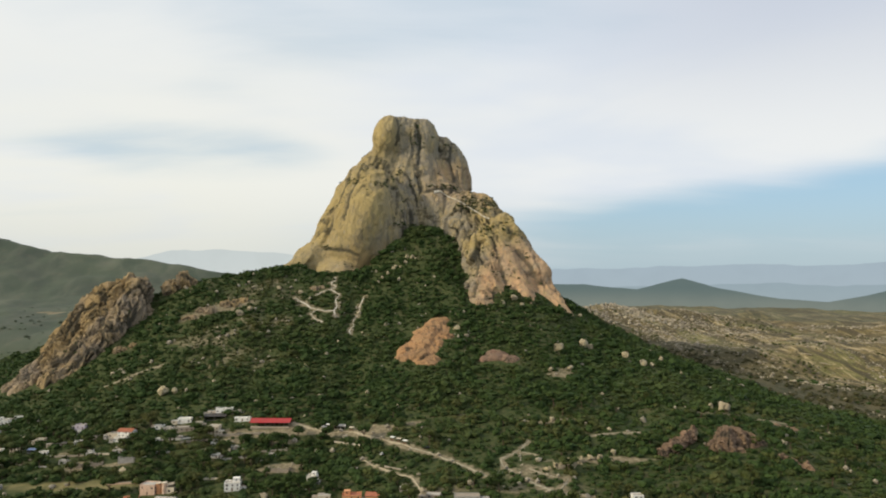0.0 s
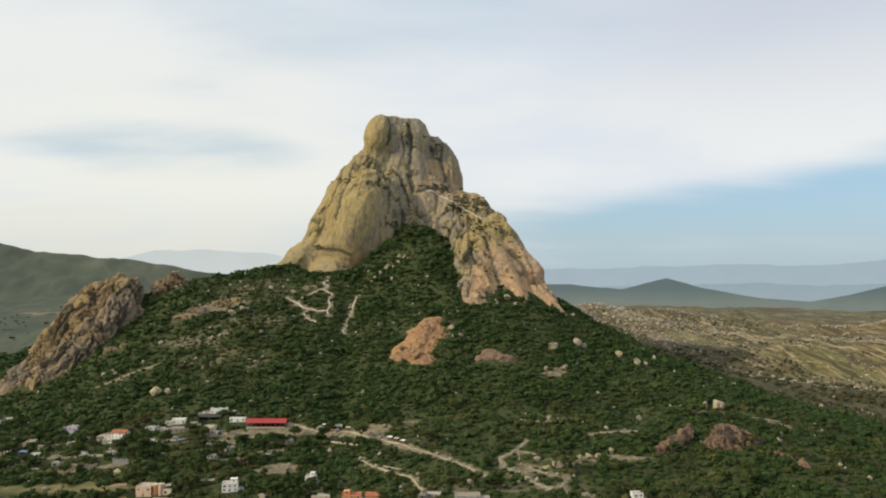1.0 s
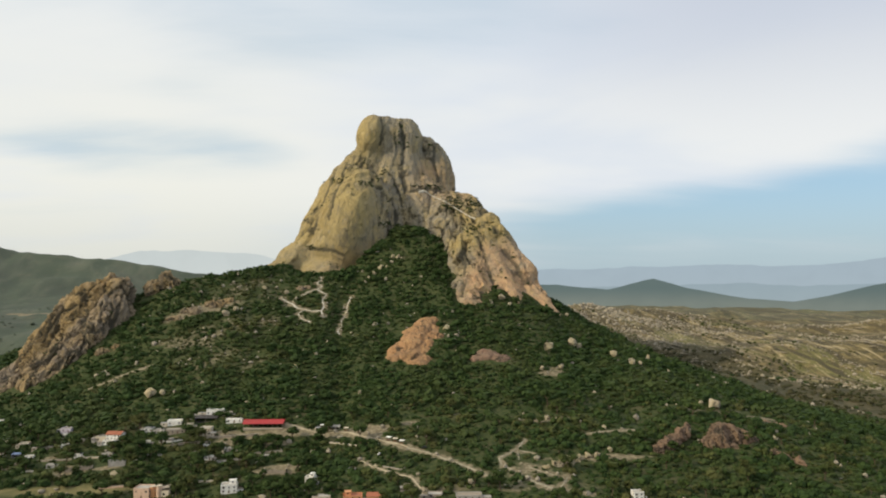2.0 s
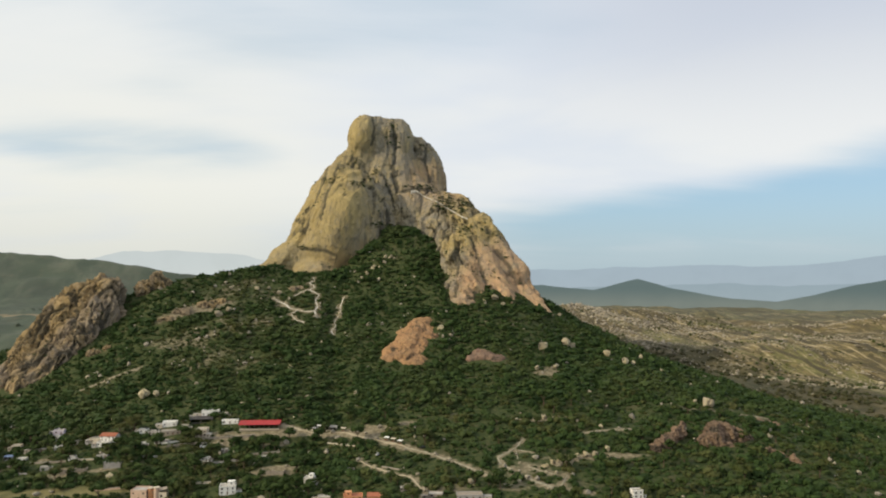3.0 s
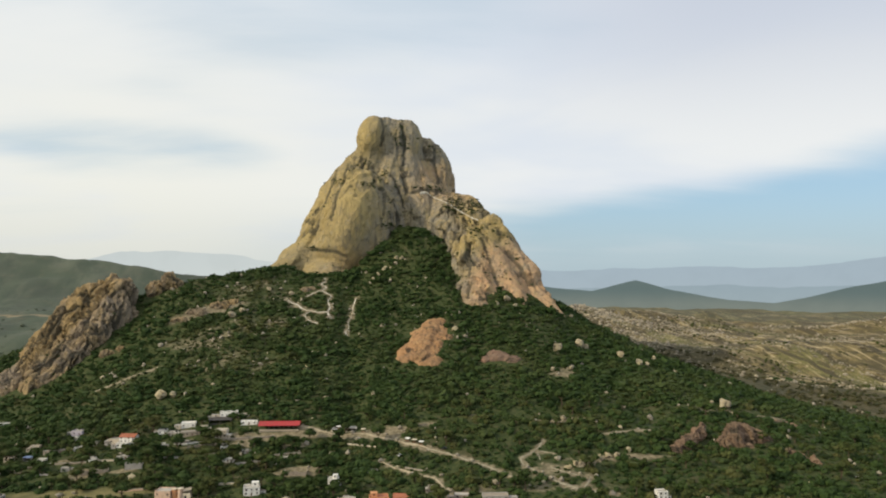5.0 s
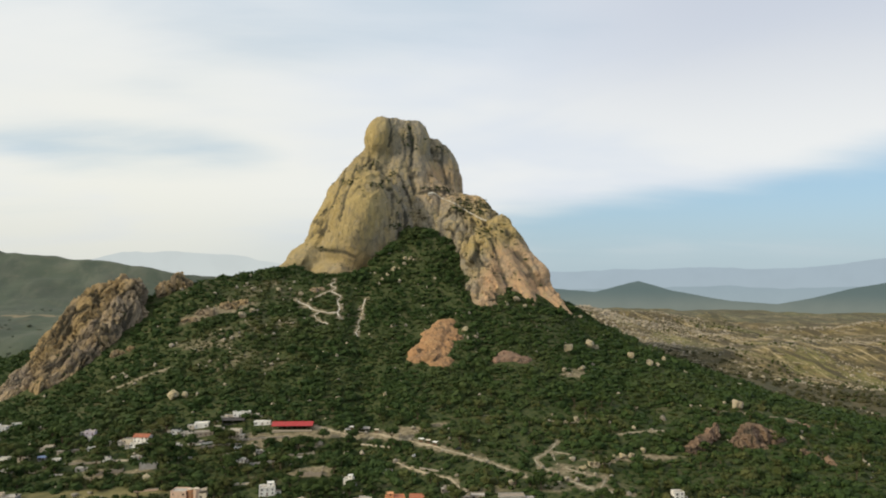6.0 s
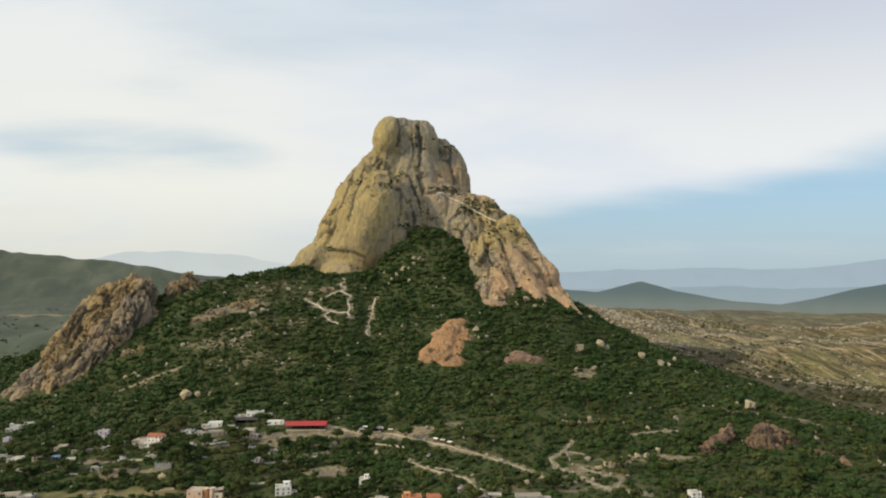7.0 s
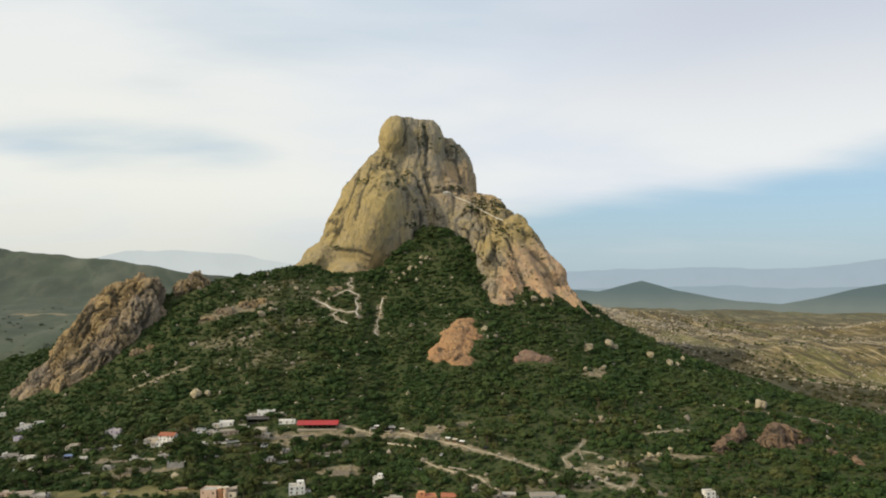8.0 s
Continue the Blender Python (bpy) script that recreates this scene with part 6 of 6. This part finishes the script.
flat_house(-183, 610, 3, 14.0, 4, 4.0, M_WHITE, "long white wall-like house behind a dark shed", 4, 1, 11, rim=0.9, roof=M_WHITE)
flat_house(-182, 581, -4, 8.5, 7, 6.4, M_CREAM, "cream two-storey house with many small windows", 3, 2, 12, roof=M_SLABROOF)
flat_house(-164, 596, 0, 13.0, 4, 2.8, M_WHITE, "low white wing beside the red pavilion", 3, 1, 13, roof=M_WHITE)
shed(-82, 580, -4, 8.5, 5, 2.6, M_CREAM, M_SLABROOF, "pale shed with a flat sheet roof beside the road")
flat_house(-143, 497, 8, 10.5, 8, 5.6, M_WHITE, "white two-storey house with a roof terrace", 3, 2, 14, upper=(2.2, 1.5, 4.5, 4.0, 2.4), tank=True)
flat_house(-89, 498, -10, 6.5, 6, 6.4, M_WHITE, "narrow white two-storey house in the trees", 2, 2, 15, upper=(1.0, 1.0, 3.0, 3.0, 2.2))
flat_house(-58, 465, 5, 12.0, 8, 5.0, M_ORANGE, "orange house with a flat terrace roof", 3, 2, 16, roof=M_TILE, upper=(-3.0, 1.0, 4.0, 4.0, 2.2))
tiled_house(-44, 463, -6, 9.0, 7, 4.0, 1.6, M_ORANGE, M_TILE, "orange house with a tiled pitched roof", 2, 17)
flat_house(15, 457, 0, 16.0, 8, 3.0, M_GREYW, "long low grey house with a screed roof", 4, 1, 18, roof=M_BLOCK)
flat_house(121, 455, 4, 6.5, 6, 5.2, M_WHITE, "white house with a tall arched front", 2, 2, 19)
flat_house(-330, 598, 6, 7.0, 6, 3.4, M_CREAM, "ochre house half hidden by trees", 2, 1, 20)
shed(-326, 578, 0, 5.5, 4, 2.4, M_GREYW, M_BLUE, "small shed with a blue tarpaulin roof")
flat_house(-303, 612, -12, 9.0, 6, 3.4, M_LILAC, "pale lilac house with a flat roof", 2, 1, 21)
flat_house(-300, 601, -12, 4.0, 4, 3.0, M_WHITE, "tiny white house among the trees", 1, 1, 22)
ruin(-236, 545, 5, 12.0, 5, 5.0, M_GREYW, "broken grey concrete walls among the trees")
ruin(-117, 520, -3, 16.0, 6, 3.4, M_BLOCK, "long roofless stone walls in the scrub")
ruin(-262, 541, 10, 18.0, 4, 4.0, M_BLOCK, "crumbling brown stone retaining wall")
flat_house(-326, 511, 14, 12.0, 8, 3.4, M_CREAM, "low cream house with a broken screed roof", 3, 1, 23, roof=M_BLOCK)
flat_house(-312, 507, -6, 8.0, 7, 3.2, M_GREYW, "grey house with a flat screed roof", 2, 1, 24, tank=True)
flat_house(-338, 515, 8, 7.0, 6, 3.2, M_PINK, "salmon house with a flat roof", 2, 1, 25)
tiled_house(-182, 480, -8, 13.0, 8, 3.2, 1.8, M_CREAM, M_SLABROOF, "cream house with pale sloping roofs", 4, 26)
tiled_house(-206, 483, 12, 9.0, 8, 3.4, 2.4, M_PINK, M_TILE, "salmon house with a steep tiled roof", 2, 27)
flat_house(-24, 474, 0, 5.0, 4, 3.0, M_BLOCK, "small stone hut beside the road", 1, 1, 28)
flat_house(-380, 603, 4, 9.0, 5, 2.8, M_GREYW, "low grey house with a white roof edge", 2, 1, 29, rim=0.7)
flat_house(-360, 590, -4, 8.0, 5, 2.8, M_WHITE, "low white house behind dark trees", 2, 1, 30)
# lesser buildings and walls
LESSER = [(-440, 709, 10, 7, 5, 2.8, "white"), (-385, 609, -5, 9, 5, 2.6, "white"), (-371, 597, 10, 6, 4, 2.5, "grey"), (-347, 564, -8, 8, 5, 2.6, "white"), (-343, 584, 4, 6, 5, 2.8, "cream"), (-307, 584, 0, 12, 4, 2.3, "stone"),
          (-291, 582, 14, 5, 4, 3.0, "white"), (-281, 588, -6, 6, 4, 2.6, "cream"), (-231, 594, 5, 7, 5, 2.8, "white"), (-209, 576, -4, 8, 4, 2.4, "grey"), (-199, 594, 8, 6, 5, 3.0, "cream"), (-172, 608, 0, 7, 4, 2.6, "stone"), (-196, 608, 6, 7, 5, 2.8, "grey")]
LESSER += [
          (-159, 556, 12, 5, 4, 2.4, "grey"), (-170, 545, -10, 6, 4, 2.5, "white"), (-152, 546, 4, 5, 4, 2.4, "cream"), (-272, 562, 8, 5, 4, 2.6, "white"), (-248, 560, -6, 6, 4, 2.5, "grey"), (-312, 570, 4, 6, 4, 2.6, "white"), (-334, 560, -8, 5, 4, 2.5, "cream"), (-176, 562, 6, 5, 4, 2.4, "white"), (-128, 541, -4, 5, 4, 2.3, "grey"), (-226, 574, 10, 6, 4, 2.6, "white"), (-286, 550, 6, 6, 4, 2.6, "grey"), (-79, 533, -12, 5, 4, 2.4, "white"), (-62, 508, 6, 5, 4, 2.4, "grey"), (-77, 474, 4, 8, 6, 2.8, "cream"), (-6, 461, -8, 9, 6, 2.6, "stone")]
TINTS = {"white": (M_WHITE, "plain little white house with a flat roof"), "grey": (M_GREYW, "plain little grey concrete house"), "cream": (M_CREAM, "plain little cream house with a flat roof"), "stone": (M_BLOCK, "low rough stone building")}
for k, (hx, hy, turn, w, d, tall, tint) in enumerate(LESSER):
    flat_house(hx, hy, turn, w, d, tall, TINTS[tint][0], TINTS[tint][1], 2, 1, 60 + k, rim=0.35, tank=k % 4 == 0)
yard_wall(-160, 574, 2, 40, 1.6, M_BLOCK, "grey stone retaining wall below the pavilion")
yard_wall(-75, 553, -28, 30, 1.0, M_CREAM, "low pale wall along the road")
yard_wall(-190, 568, -4, 30, 1.5, M_BLOCK, "grey stone garden wall")
yard_wall(-150, 540, 6, 26, 1.5, M_GREYW, "grey concrete garden wall")
yard_wall(-290, 560, -6, 30, 1.3, M_BLOCK, "brown stone garden wall")
yard_wall(-340, 555, 8, 24, 1.6, M_CREAM, "pale garden wall among trees")
for wx, wy, turn, length, tall, mat, label in (
        (-232, 548, 4, 22, 1.4, M_GREYW, "grey block garden wall among trees"), (-262, 558, -8, 16, 1.3, M_CREAM, "pale plastered garden wall"), (-318, 560, 5, 20, 1.2, M_BLOCK, "rough stone terrace wall"),
        (-305, 545, -4, 18, 1.2, M_GREYW, "grey garden wall below a terrace"), (-352, 566, 10, 16, 1.4, M_WHITE, "whitewashed garden wall"), (-205, 574, 3, 18, 1.3, M_WHITE, "whitewashed wall below the houses"),
        (-178, 555, -6, 16, 1.2, M_BLOCK, "rough stone terrace wall"), (-128, 548, 4, 22, 1.2, M_BLOCK, "rough stone terrace wall"), (-100, 536, -5, 18, 1.1, M_CREAM, "low pale wall beside a lane"),
        (-88, 515, 8, 14, 1.2, M_GREYW, "grey garden wall near a white house"), (-165, 512, -4, 16, 1.3, M_CREAM, "pale plastered garden wall"), (-225, 512, 6, 20, 1.4, M_PINK, "salmon yard wall"),
        (-215, 556, -3, 14, 1.2, M_GREYW, "grey block garden wall among trees"), (-365, 622, 8, 18, 1.2, M_BLOCK, "rough stone terrace wall"), (-34, 505, -30, 16, 1.0, M_BLOCK, "rough stone wall along the lane")):
    yard_wall(wx, wy, turn, length, tall, mat, label)
parked_car(-12, 531, 20, M_CARD, "dark pickup parked beside the dirt road", True)
parked_car(-44, 527, 60, M_CARW, "white car parked at a bend of the lane")
parked_car(38, 488, 10, M_CARW, "white car parked in the scrub")
parked_car(-95, 583, -20, M_CARW, "white car parked near the pavilion")


def market_stall(x, y, turn, mat, label):
    """A roadside stall: four poles, a sloping awning and a counter."""
    top = thing("market_stall", x, y, float(height(x, y)), turn, label, "stall", "stalls along the road")
    for px in (-1.6, 1.6):
        for py in (-1.2, 1.2):
            bm = bmesh.new()
            box(bm, px, py, 1.1, 0.08, 0.08, 2.4)
            part("pole", bm, M_FRAME, top)
    bm = bmesh.new()
    box(bm, 0, 0, 2.35, 3.8, 3.0, 0.08, pose(0, 0, 0, 6, 0, 0))
    part("awning", bm, mat, top)
    bm = bmesh.new()
    box(bm, 0, -0.9, 0.45, 3.0, 0.6, 0.9)
    part("counter", bevel_all(bm, 0.04), M_DOOR, top)


market_stall(-38, 549, -30, M_WHITE, "roadside stall under a white awning")
market_stall(-33, 546, -30, M_CREAM, "roadside stall under a pale awning")
market_stall(-28, 542, -32, M_WHITE, "roadside stall under a white awning")
market_stall(-92, 585, -10, M_WHITE, "stall under a white awning near the pavilion")
market_stall(-72, 574, -15, M_CREAM, "stall under a pale awning beside the shed")
